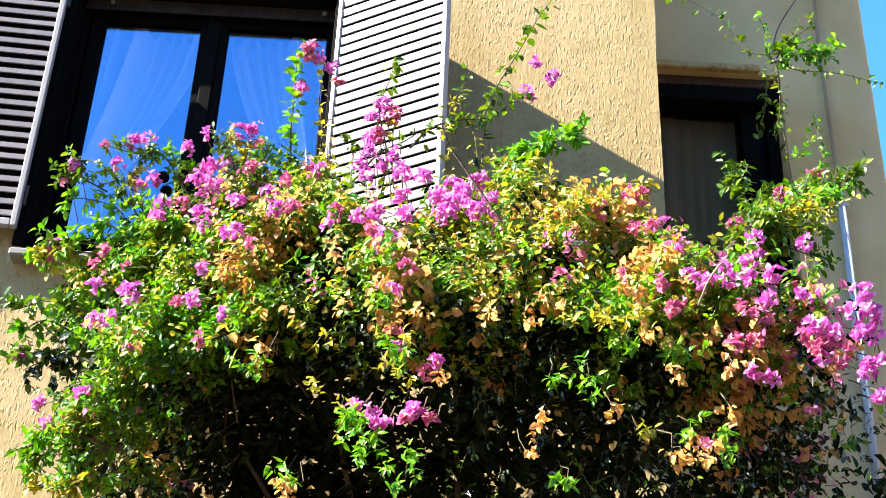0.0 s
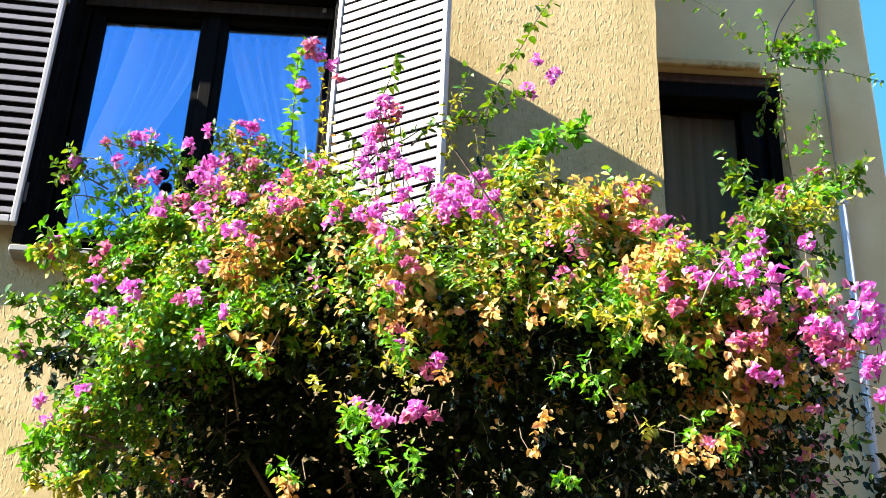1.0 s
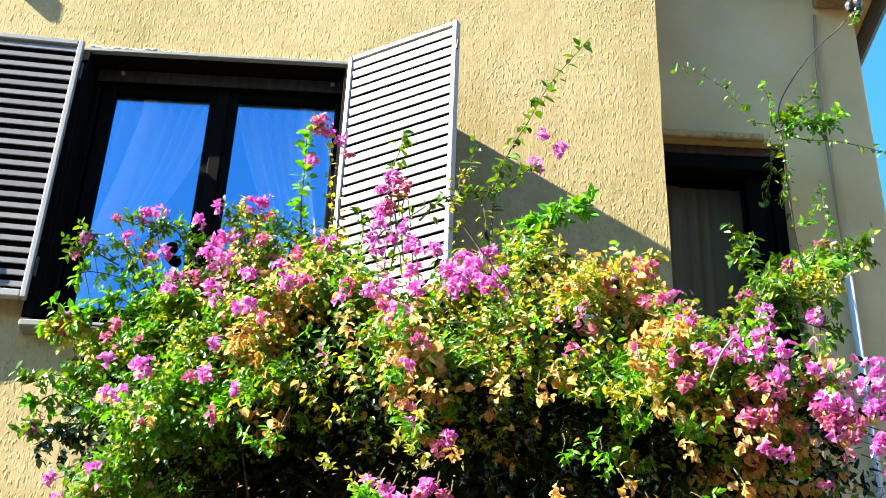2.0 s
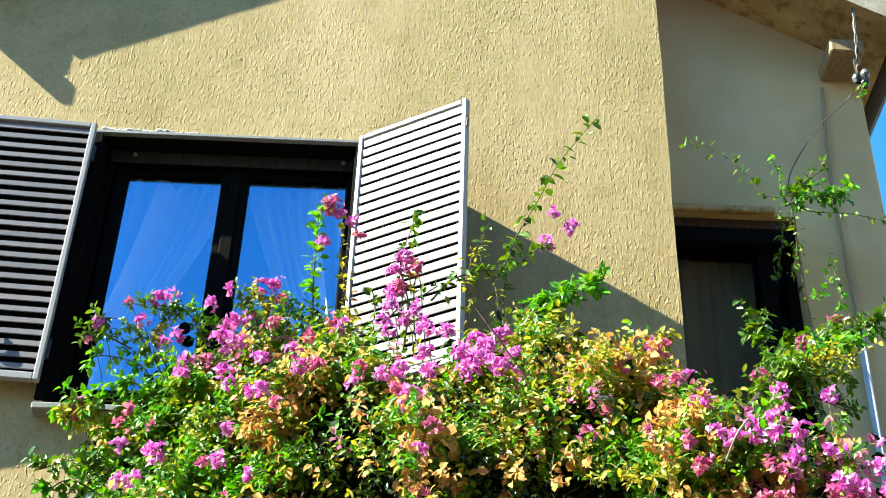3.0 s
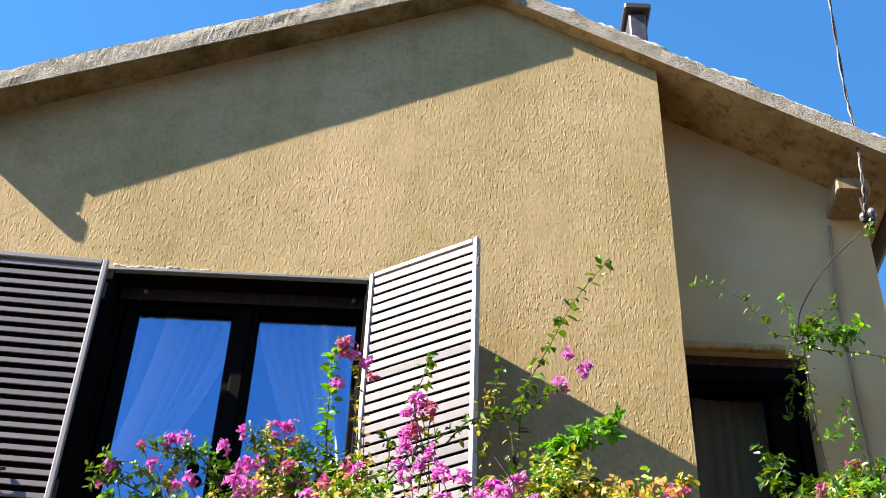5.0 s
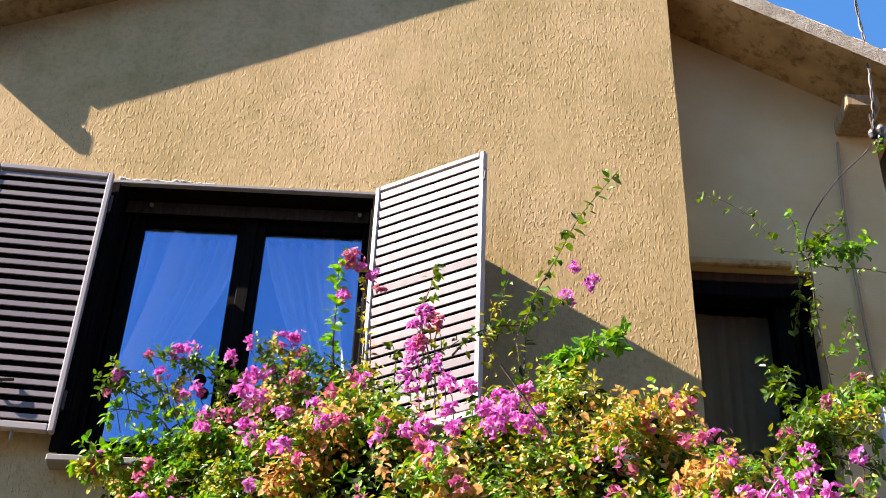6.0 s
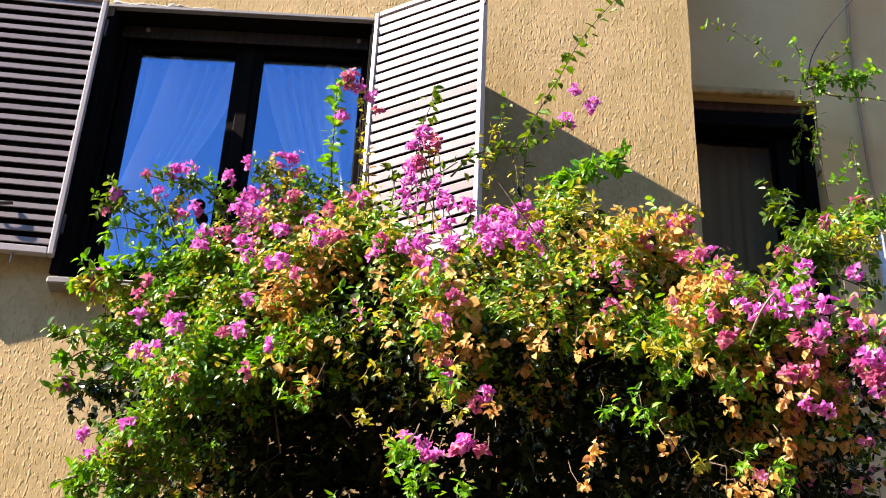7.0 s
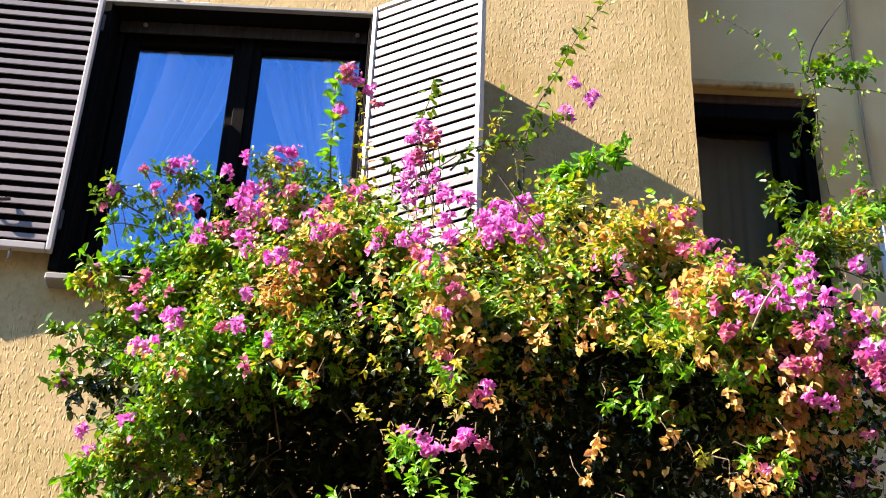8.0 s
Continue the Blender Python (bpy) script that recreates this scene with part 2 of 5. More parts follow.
LEAF = leaf_material("bougainvillea_leaf", [(0.0, (0.04, 0.11, 0.004)), (0.45, (0.095, 0.21, 0.006)), (0.8, (0.18, 0.30, 0.010)), (1.0, (0.31, 0.34, 0.02))], through=0.30)
# Dark copy of the leaf for the hollow; its shade is in the colour.
SHADE_LEAF = leaf_material("shade_leaf", [(0.0, (0.008, 0.020, 0.005)), (0.6, (0.017, 0.038, 0.008)), (1.0, (0.05, 0.08, 0.014))], 0.27, through=0.12, spec=0.7)
# Near-black leaf copy: the shade deep in the bush is put into its colour.
SHADE_CORE = leaf_material("shade_inner_leaf", [(0.0, (0.006, 0.014, 0.004)), (0.6, (0.013, 0.027, 0.006)), (1.0, (0.03, 0.04, 0.010))], 0.7, through=0.08, spec=0.15)
YELLOW = leaf_material("ageing_leaf", [(0.0, (0.28, 0.29, 0.02)), (0.5, (0.46, 0.42, 0.035)), (1.0, (0.62, 0.50, 0.08))], through=0.35)
FRESH = leaf_material("young_leaf", [(0.0, (0.075, 0.26, 0.008)), (0.6, (0.15, 0.40, 0.010)), (1.0, (0.28, 0.46, 0.02))], through=0.38)
DRY = leaf_material("faded_bract", [(0.0, (0.42, 0.19, 0.045)), (0.35, (0.68, 0.40, 0.11)), (0.75, (0.82, 0.58, 0.21)), (1.0, (0.74, 0.38, 0.22))], 0.7, 0.45, (1.15, 0.92, 0.6), 0.2, 0.3)
PINK = leaf_material("magenta_bract", [(0.0, (0.64, 0.11, 0.48)), (0.5, (0.82, 0.25, 0.66)), (0.85, (0.88, 0.40, 0.76)), (1.0, (0.90, 0.56, 0.74))], 0.65, 0.35, (1.1, 0.85, 1.1), 0.2, 0.2)
ROSE = leaf_material("rose_bract", [(0.0, (0.50, 0.10, 0.26)), (0.5, (0.70, 0.20, 0.40)), (1.0, (0.80, 0.40, 0.40))], 0.65, 0.35, (1.1, 0.85, 0.9), 0.2, 0.2)


# ---- mesh helpers ----
def part(name, bm, material, parent=None, label="", smooth=False):
    """Links a bmesh as one mesh object, under a thing or a part."""
    data = bpy.data.meshes.new(name)
    bmesh.ops.recalc_face_normals(bm, faces=bm.faces)
    bm.to_mesh(data)
    bm.free()
    return part_of(name, data, material, parent, label, smooth)


def part_of(name, data, material, parent=None, label="", smooth=False):
    if material is not None and not data.materials:
        data.materials.append(material)
    if smooth:
        data.polygons.foreach_set("use_smooth", [True] * len(data.polygons))
    ob = new(name, data)
    if parent is not None:
        ob.parent = parent
        ob.matrix_parent_inverse = parent.matrix_world.inverted()
    if label:
        tagged(ob, label)
    return ob


def thing(name, at, label, category, group="", kind=""):
    ob = new(name)
    ob.empty_display_size = 0.1
    ob.matrix_world = Matrix.Translation(at)
    bpy.context.view_layer.update()
    return tagged(ob, label, category, group, kind)


def add_box(bm, lo, hi, bevel=0.0, m=None, segments=1):
    made = bmesh.ops.create_cube(bm, size=1.0)
    lo, hi = Vector(lo), Vector(hi)
    size, mid = hi - lo, (lo + hi) / 2
    verts = made["verts"]
    for v in verts:
        v.co = Vector((v.co.x * size.x, v.co.y * size.y, v.co.z * size.z)) + mid
    if bevel:
        edges = list({e for v in verts for e in v.link_edges})
        got = bmesh.ops.bevel(bm, geom=edges, offset=bevel, segments=segments, affect="EDGES", profile=0.5)
        verts = list({v for f in got["faces"] for v in f.verts} | {v for v in verts if v.is_valid})
    if m is not None:
        for v in verts:
            v.co = m @ v.co
    return bm


def box(lo, hi, bevel=0.0, m=None):
    return add_box(bmesh.new(), lo, hi, bevel, m)


def add_prism(bm, outline, y0, y1):
    """A polygon of (x, z) pulled from y0 to y1."""
    a = [bm.verts.new((x, y0, z)) for x, z in outline]
    b = [bm.verts.new((x, y1, z)) for x, z in outline]
    bm.faces.new(a)
    bm.faces.new(b[::-1])
    for i in range(len(a)):
        j = (i + 1) % len(a)
        bm.faces.new((a[j], a[i], b[i], b[j]))
    return bm


def tube(points, radii, sides=6):
    """A bmesh tube along points."""
    bm = bmesh.new()
    add_tube(bm, points, radii, sides)
    return bm


def add_tube(bm, points, radii, sides=6):
    points = [Vector(p) for p in points]
    rings = []
    for i, p in enumerate(points):
        way = (points[min(i + 1, len(points) - 1)] - points[max(i - 1, 0)]).normalized()
        side = way.cross(Vector((0.3, 0.9, 0.2))).normalized()
        up = side.cross(way)
        r = radii[i] if hasattr(radii, "__len__") else radii
        rings.append([bm.verts.new(p + r * (math.cos(a) * side + math.sin(a) * up)) for a in (2 * math.pi * k / sides for k in range(sides))])
    for a, b in zip(rings, rings[1:]):
        for k in range(sides):
            bm.faces.new((a[k], a[(k + 1) % sides], b[(k + 1) % sides], b[k]))
    bm.faces.new(rings[0][::-1])
    bm.faces.new(rings[-1])


def smooth_line(points, steps=6):
    """Catmull-Rom through a few points."""
    p = [Vector(q) for q in points]
    p = [2 * p[0] - p[1], *p, 2 * p[-1] - p[-2]]
    out = []
    for a, b, c, d in zip(p, p[1:], p[2:], p[3:]):
        for k in range(steps):
            t = k / steps
            out.append(0.5 * ((2 * b) + (c - a) * t + (2 * a - 5 * b + 4 * c - d) * t * t + (3 * b - a - 3 * c + d) * t ** 3))
    return out + [p[-2]]


# ---- the house ----
FACE, RECESS = 6.0, 6.30
X_LEFT, X_CORNER, X_RIGHT, Y_BACK = -2.55, 1.06, 2.13, 10.5
WIN_X0, WIN_X1, WIN_Z0, WIN_Z1 = -1.53, -0.355, 4.40, 5.815
NICHE_X0, NICHE_X1, NICHE_Z0, NICHE_Z1 = 0.95, 1.70, 4.20, 5.735
RIDGE_X, RIDGE_Z, SLOPE_L, SLOPE_R = 0.167, 7.874, 0.4353, 0.5735
FRONT_R = 5.929


def soffit(x):
    return RIDGE_Z + (SLOPE_L if x < RIDGE_X else -SLOPE_R) * (x - RIDGE_X)


def front_left(x):
    """The left verge runs out from the wall a little towards the eave."""
    return 5.878 + 0.0139 * (x - RIDGE_X)


def build_ground():
    bm = bmesh.new()
    bmesh.ops.create_grid(bm, x_segments=40, y_segments=40, size=600)
    for v in bm.verts:
        far = max(0.0, v.co.length - 25)
        v.co.z = 0.012 * far * noise.noise(v.co * 0.01)
    tagged(part("ground", bm, GROUND), "worn brown earth yard in front of the house", "ground", kind="structure")


def build_walls():
    bm = bmesh.new()
    y0, y1 = FACE, FACE + 0.299
    add_prism(bm, [(X_LEFT, 0), (WIN_X0, 0), (WIN_X0, soffit(WIN_X0)), (X_LEFT, soffit(X_LEFT))], y0, y1)
    add_prism(bm, [(WIN_X0, 0), (WIN_X1, 0), (WIN_X1, WIN_Z0), (WIN_X0, WIN_Z0)], y0, y1)
    add_prism(bm, [(WIN_X0, WIN_Z1), (WIN_X1, WIN_Z1), (WIN_X1, soffit(WIN_X1)), (WIN_X0, soffit(WIN_X0))], y0, y1)
    add_prism(bm, [(WIN_X1, 0), (X_CORNER, 0), (X_CORNER, soffit(X_CORNER)), (RIDGE_X, RIDGE_Z), (WIN_X1, soffit(WIN_X1))], y0, y1)
    bmesh.ops.remove_doubles(bm, verts=bm.verts, dist=1e-5)
    corner = [e for e in bm.edges if all(abs(v.co.x - X_CORNER) < 1e-4 and abs(v.co.y - FACE) < 1e-4 for v in e.verts)]
    bmesh.ops.subdivide_edges(bm, edges=corner, cuts=60)
    rnd = random.Random(4)
    for v in bm.verts:
        if abs(v.co.x - X_CORNER) < 1e-4 and abs(v.co.y - FACE) < 1e-4:
            v.co.x += 0.004 * noise.noise(v.co * 9) + rnd.uniform(-0.002, 0.002)
    tagged(part("wall_gable", bm, PLASTER), "tan scratched-plaster gable wall of the house", "wall", kind="structure")

    bm = bmesh.new()
    y0, y1 = RECESS, RECESS + 0.3
    xs = X_CORNER - 0.3
    add_prism(bm, [(xs, 0), (NICHE_X0, 0), (NICHE_X0, soffit(NICHE_X0)), (xs, soffit(xs))], y0, y1)
    add_prism(bm, [(NICHE_X0, NICHE_Z1), (NICHE_X1, NICHE_Z1), (NICHE_X1, soffit(NICHE_X1)), (NICHE_X0, soffit(NICHE_X0))], y0, y1)
    add_prism(bm, [(NICHE_X0, 0), (NICHE_X1, 0), (NICHE_X1, NICHE_Z0), (NICHE_X0, NICHE_Z0)], y0, y1)
    add_prism(bm, [(NICHE_X1, 0), (X_RIGHT, 0), (X_RIGHT, soffit(X_RIGHT)), (NICHE_X1, soffit(NICHE_X1))], y0, y1)
    bmesh.ops.remove_doubles(bm, verts=bm.verts, dist=1e-5)
    tagged(part("wall_recess", bm, SMOOTH), "smooth tan rendered wall set back beside the gable", "wall", kind="structure")

    tagged(part("wall_west", box((X_LEFT, FACE + 0.303, 0), (X_LEFT + 0.3, Y_BACK, soffit(X_LEFT))), SMOOTH), "tan rendered side wall", "wall", kind="structure")
    tagged(part("wall_east", box((X_RIGHT - 0.3, RECESS + 0.303, 0), (X_RIGHT, Y_BACK, soffit(X_RIGHT))), SMOOTH), "tan rendered side wall", "wall", kind="structure")
    bm = add_prism(bmesh.new(), [(X_LEFT, 0), (X_RIGHT, 0), (X_RIGHT, soffit(X_RIGHT)), (RIDGE_X, RIDGE_Z), (X_LEFT, soffit(X_LEFT))], Y_BACK + 0.003, Y_BACK + 0.3)
    tagged(part("wall_back", bm, SMOOTH), "tan rendered back wall of the house", "wall", kind="structure")
    # Two unseen walls added behind and beside the camera to cut sky light.
    tagged(part("wall_opposite", box((-14, -6.6, 0), (9, -6.2, 11.0)), DULL_WALL), "unseen plain brown wall added to block low sky light", "wall", kind="structure")
    tagged(part("wall_yard_east", box((9.003, -6.6, 0), (9.4, 5.0, 9.0)), DULL_WALL), "unseen plain brown side wall added to block sky light", "wall", kind="structure")
    tagged(part("floor", box((X_LEFT + 0.303, RECESS + 0.303, 2.85), (X_RIGHT - 0.303, Y_BACK - 0.003, 3.02)), CONCRETE), "upper storey floor slab", "floor", kind="structure")
    tagged(part("wall_inner", box((0.62, FACE + 0.38, 3.03), (0.74, Y_BACK - 0.01, 7.1)), ROOM), "plain inner wall between two rooms", "wall", kind="structure")
    tagged(part("ceiling", box((X_LEFT + 0.31, RECESS + 0.31, 6.2), (X_RIGHT - 0.31, Y_BACK - 0.01, 6.28)), ROOM), "plain room ceiling", "ceiling", kind="structure")


def build_roof():
    thick = 0.115
    roof = thing("roof", (RIDGE_X, FACE, RIDGE_Z), "low gable roof with rough concrete verge and old tiles", "roof", kind="structure")
    xl, xr = -2.295, 2.24
    zl, zr = soffit(xl), soffit(xr)
    rnd = random.Random(7)

    def slab(x0, x1, name, front):
        bm = bmesh.new()
        steps = 34
        rows = []
        for y in (front(x0), Y_BACK + 0.4):
            low, high = [], []
            for k in range(steps + 1):
                x = x0 + (x1 - x0) * k / steps
                y = front(x) if y < 7 else y
                wob = 0.002 * noise.noise(Vector((x * 7, y, 1.0))) + rnd.uniform(-0.0007, 0.0007) if y < 7 else 0
                low.append(bm.verts.new((x, y + wob, soffit(x) + 0.002)))
                high.append(bm.verts.new((x, y + wob * 1.5, soffit(x) + thick + (0.004 * noise.noise(Vector((x * 11, 5, y))) if y < 7 else 0))))
            rows.append((low, high))
        (fl, fh), (bl, bh) = rows
        for k in range(steps):
            bm.faces.new((fl[k], fl[k + 1], fh[k + 1], fh[k])).material_index = 1
            bm.faces.new((bl[k], bh[k], bh[k + 1], bl[k + 1]))
            bm.faces.new((fl[k], bl[k], bl[k + 1], fl[k + 1]))
            bm.faces.new((fh[k], fh[k + 1], bh[k + 1], bh[k]))
        bm.faces.new((fl[0], fh[0], bh[0], bl[0]))
        bm.faces.new((fl[-1], bl[-1], bh[-1], fh[-1]))
        ob = part(name, bm, CONCRETE, roof, "stained concrete roof slab with a rough pale edge")
        ob.data.materials.append(CONCRETE if front is front_left else VERGE)
        if front is not front_left:
            ob.data.materials[0] = SOFFIT
        return ob

    slab(xl, RIDGE_X, "roof_slab", front_left)
    slab(RIDGE_X, xr, "roof_slab", lambda x: FRONT_R)
    # Barrel tiles along the verge and over both slopes.
    bm = bmesh.new()
    length, rad, segs = 0.42, 0.085, 6
    rings = []
    for k, (u, r) in enumerate(((0.0, rad), (length, rad * 0.8))):
        outer = [bm.verts.new((u, -r * math.cos(math.pi * s / segs), r * 0.75 * math.sin(math.pi * s / segs))) for s in range(segs + 1)]
        inner = [bm.verts.new((u, -(r - 0.014) * math.cos(math.pi * s / segs), (r - 0.014) * 0.75 * math.sin(math.pi * s / segs))) for s in range(segs + 1)]
        rings.append((outer, inner))
    (ao, ai), (bo, bi) = rings
    for s in range(segs):
        bm.faces.new((ao[s], ao[s + 1], bo[s + 1], bo[s]))
        bm.faces.new((ai[s], bi[s], bi[s + 1], ai[s + 1]))
        bm.faces.new((ao[s], ai[s], ai[s + 1], ao[s + 1]))
        bm.faces.new((bo[s], bo[s + 1], bi[s + 1], bi[s]))
    bm.faces.new((ao[0], bo[0], bi[0], ai[0]))
    bm.faces.new((ao[-1], ai[-1], bi[-1], bo[-1]))
    data = bpy.data.meshes.new("roof_tile")
    bmesh.ops.recalc_face_normals(bm, faces=bm.faces)
    bm.to_mesh(data)
    bm.free()
    data.materials.append(TILE)
    for side in (-1, 1):
        eave = xl - 0.03 if side < 0 else xr + 0.03
        slope = math.atan(SLOPE_L if side < 0 else SLOPE_R)
        run = abs(eave - RIDGE_X)
        for col in range(14):
            y = (front_left(eave) if side < 0 else FRONT_R) + 0.17 + col * 0.2
            n_rows = int(run / math.cos(slope) / 0.33)
            for row in range(n_rows):
                along = row * 0.33 * math.cos(slope)
                x = eave - side * along
                z = soffit(x) + thick + 0.012
                tip = rnd.uniform(-1.5, 1.5)
                ob = part_of("roof_tile", data, None, roof)
                turn = pose(x, y + rnd.uniform(-0.012, 0.012), z + rnd.uniform(0, 0.01), 0, 0, 0 if side < 0 else 180)
                ob.matrix_world = turn @ pose(0, 0, 0, tip, -math.degrees(slope) - 3.0 + rnd.uniform(-1.2, 1.2), rnd.uniform(-2, 2))
    # Mortar bedding under the verge tiles.
    bm = bmesh.new()
    rings = []
    for k in range(221):
        x = xl + (RIDGE_X - xl) * k / 220
        zb, zt = soffit(x) + 0.006, soffit(x) + thick + 0.05
        ring = []
        for i, (y, z) in enumerate(((-0.006, zb), (-0.007, zb * 0.66 + zt * 0.34), (-0.006, zb * 0.34 + zt * 0.66), (-0.002, zt - 0.012), (0.014, zt), (0.12, zt + 0.004), (0.12, zb))):
            at = Vector((x * 16, i * 0.9, 3.0))
            rough = 0.0 if i == 6 else 0.25 if i == 0 else 1.0
            y += rough * (0.008 * noise.noise(Vector((at.x * 0.5, at.y, at.z))) + 0.003 * noise.noise(at * 3.1))
            z += rough * (0.010 * noise.noise(at + Vector((0, 0, 9))) + 0.007 * noise.noise(at * 2.7))
            ring.append(bm.verts.new((x, front_left(x) + y, z)))
        rings.append(ring)
    for a, b in zip(rings, rings[1:]):
        for i in range(7):
            bm.faces.new((a[i], a[(i + 1) % 7], b[(i + 1) % 7], b[i]))
    bm.faces.new(rings[0])
    bm.faces.new(rings[-1][::-1])
    part("verge_band", bm, VERGE, roof, "rough cracked grey render along the verge")
    bm = bmesh.new()
    pts, rad = [], []
    for k in range(90):
        x = RIDGE_X + (xr - RIDGE_X) * k / 89
        pts.append((x, FRONT_R + 0.05 + rnd.uniform(-0.003, 0.003) + 0.012 * noise.noise(Vector((x * 9, 4, 1))), soffit(x) + thick + 0.012 + rnd.uniform(-0.002, 0.002) + 0.010 * noise.noise(Vector((x * 6, 2, 1)))))
        rad.append(0.036 + rnd.uniform(-0.003, 0.003) + 0.016 * noise.noise(Vector((x * 9, 7, 1))) + 0.008 * noise.noise(Vector((x * 31, 7, 1))))
    add_tube(bm, pts, rad, 10)
    part("mortar_bed", bm, MORTAR, roof, "crumbling pale mortar under the verge tiles", True)


def build_beam_end(x0, x1, y0, z0, z1, wall, label):
    ob = part("purlin_end", box((x0, y0, z0), (x1, wall - 0.001, z1), 0.008), BEAM)
    tagged(ob, label, "beam")
    return ob


def build_window():
    win = thing("window_1", ((WIN_X0 + WIN_X1) / 2, 6.1, WIN_Z0), "dark brown two-leaf window with blue sky reflected in its panes", "window", kind="structure")
    y0, y1 = 6.10, 6.19
    f = 0.05
    # outer frame
    part("jamb", box((WIN_X0 + 0.001, y0, WIN_Z0 + 0.03), (WIN_X0 + f, y1, WIN_Z1 - 0.03), 0.006), DARK_FRAME, win)
    part("jamb", box((WIN_X1 - f + 0.02, y0, WIN_Z0 + 0.03), (WIN_X1 - 0.001, y1, WIN_Z1 - 0.03), 0.006), DARK_FRAME, win)
    part("head", box((WIN_X0 + 0.001, y0 - 0.01, WIN_Z1 - 0.07), (WIN_X1 - 0.001, y1, WIN_Z1 - 0.004), 0.006), DARK_FRAME, win)
    part("bottom_rail", box((WIN_X0 + 0.001, y0, WIN_Z0 + 0.004), (WIN_X1 - 0.001, y1, WIN_Z0 + 0.07), 0.006), DARK_FRAME, win)
    board = part("head_board", box((WIN_X0 + 0.03, y0 - 0.021, WIN_Z1 - 0.092), (WIN_X1 - 0.03, y0 - 0.0105, WIN_Z1 - 0.028), 0.003), BROWN_BOARD, win, "faded brown board with bolt heads")
    for bx in (-1.385, -0.43):
        m = pose(bx, y0 - 0.024, WIN_Z1 - 0.052, 90)
        bm = bmesh.new()
        bmesh.ops.create_cone(bm, segments=10, radius1=0.011, radius2=0.009, depth=0.014, cap_ends=True, matrix=m)
        part("bolt", bm, PALE_STRIP, board, "worn steel bolt head")
    # two sashes
    for gx0, gx1 in ((-1.412, -0.982), (-0.858, -0.413)):
        gz0, gz1 = 4.55, 5.695
        s = 0.06
        sash = part("sash", box((gx0 - s, 6.12, gz0 - s), (gx0, 6.175, gz1 + s), 0.006), DARK_FRAME, win, "dark brown sash frame")
        part("sash_stile", box((gx1, 6.12, gz0 - s), (gx1 + s, 6.175, gz1 + s), 0.006), DARK_FRAME, sash)
        part("sash_rail", box((gx0 + 0.001, 6.122, gz1), (gx1 - 0.001, 6.173, gz1 + s), 0.006), DARK_FRAME, sash)
        part("sash_rail", box((gx0 + 0.001, 6.122, gz0 - s), (gx1 - 0.001, 6.173, gz0), 0.006), DARK_FRAME, sash)
        pane = part("pane", box((gx0 - 0.01, 6.146, gz0 - 0.01), (gx1 + 0.01, 6.150, gz1 + 0.01)), GLASS, sash, "glass reflecting the sky through a blue mirror tint")
        pane.visible_shadow = False
    part("meeting_stile", box((-0.948, 6.108, 4.48), (-0.892, 6.119, 5.74), 0.005), DARK_FRAME, win)
    knob = bmesh.new()
    bmesh.ops.create_icosphere(knob, subdivisions=2, radius=0.027, matrix=pose(-1.035, 6.095, 4.845))
    part("window_knob", knob, DARK_FRAME, win, "round dark knob", True)
    # near-black boards added where the reveal itself only lies in shade
    for x0, x1 in ((WIN_X0 + 0.001, WIN_X0 + 0.02), (WIN_X1 - 0.02, WIN_X1 - 0.001)):
        part("reveal_shade_board", box((x0, 5.99, WIN_Z0 + 0.004), (x1, 6.0985, WIN_Z1 - 0.022), 0.003), DARK_FRAME, win)
    part("reveal_shade_board", box((WIN_X0 + 0.001, 6.0, WIN_Z1 - 0.02), (WIN_X1 - 0.001, 6.088, WIN_Z1 - 0.001), 0.003), DARK_FRAME, win)
    # dark strips carry that shade over the wall edge beside the shutters
    part("hinge_shade_strip", box((WIN_X0 - 0.03, 5.972, WIN_Z0 + 0.01), (WIN_X0 + 0.012, 5.989, WIN_Z1 - 0.016), 0.003), DARK_FRAME, win)
    part("hinge_shade_strip", box((WIN_X1 - 0.012, 5.972, WIN_Z0 + 0.01), (WIN_X1 + 0.012, 5.989, WIN_Z1 - 0.016), 0.003), DARK_FRAME, win)
    # shutter stop round the opening
    part("head_strip", box((WIN_X0 - 0.03, 5.97, WIN_Z1 - 0.014), (WIN_X1 + 0.02, 5.999, WIN_Z1 + 0.004), 0.003), PALE_STRIP, win, "pale galvanised strip along the head")
    part("window_sill", box((WIN_X0 - 0.02, 5.925, WIN_Z0 - 0.060), (WIN_X1 + 0.03, 6.09, WIN_Z0 - 0.028), 0.006), STONE, win, "pale grey stone sill")
    # mortar patch left above the head
    rnd = random.Random(3)
    pts, rad = [], []
    for k in range(60):
        x = -1.535 + 0.0075 * k
        lump = 0.5 + noise.noise(Vector((x * 14, 3.0, 1.0))) + 0.5 * noise.noise(Vector((x * 45, 8.0, 1.0)))
        pts.append((x, 5.992, WIN_Z1 + 0.012 + 0.010 * lump + rnd.uniform(-0.001, 0.001)))
        rad.append(max(0.004, (0.020 - 0.0002 * k) * (0.45 + 0.6 * lump)))
    part("mortar_patch", tube(pts, rad, 8), MORTAR, win, "rough pale mortar left along the head", True)


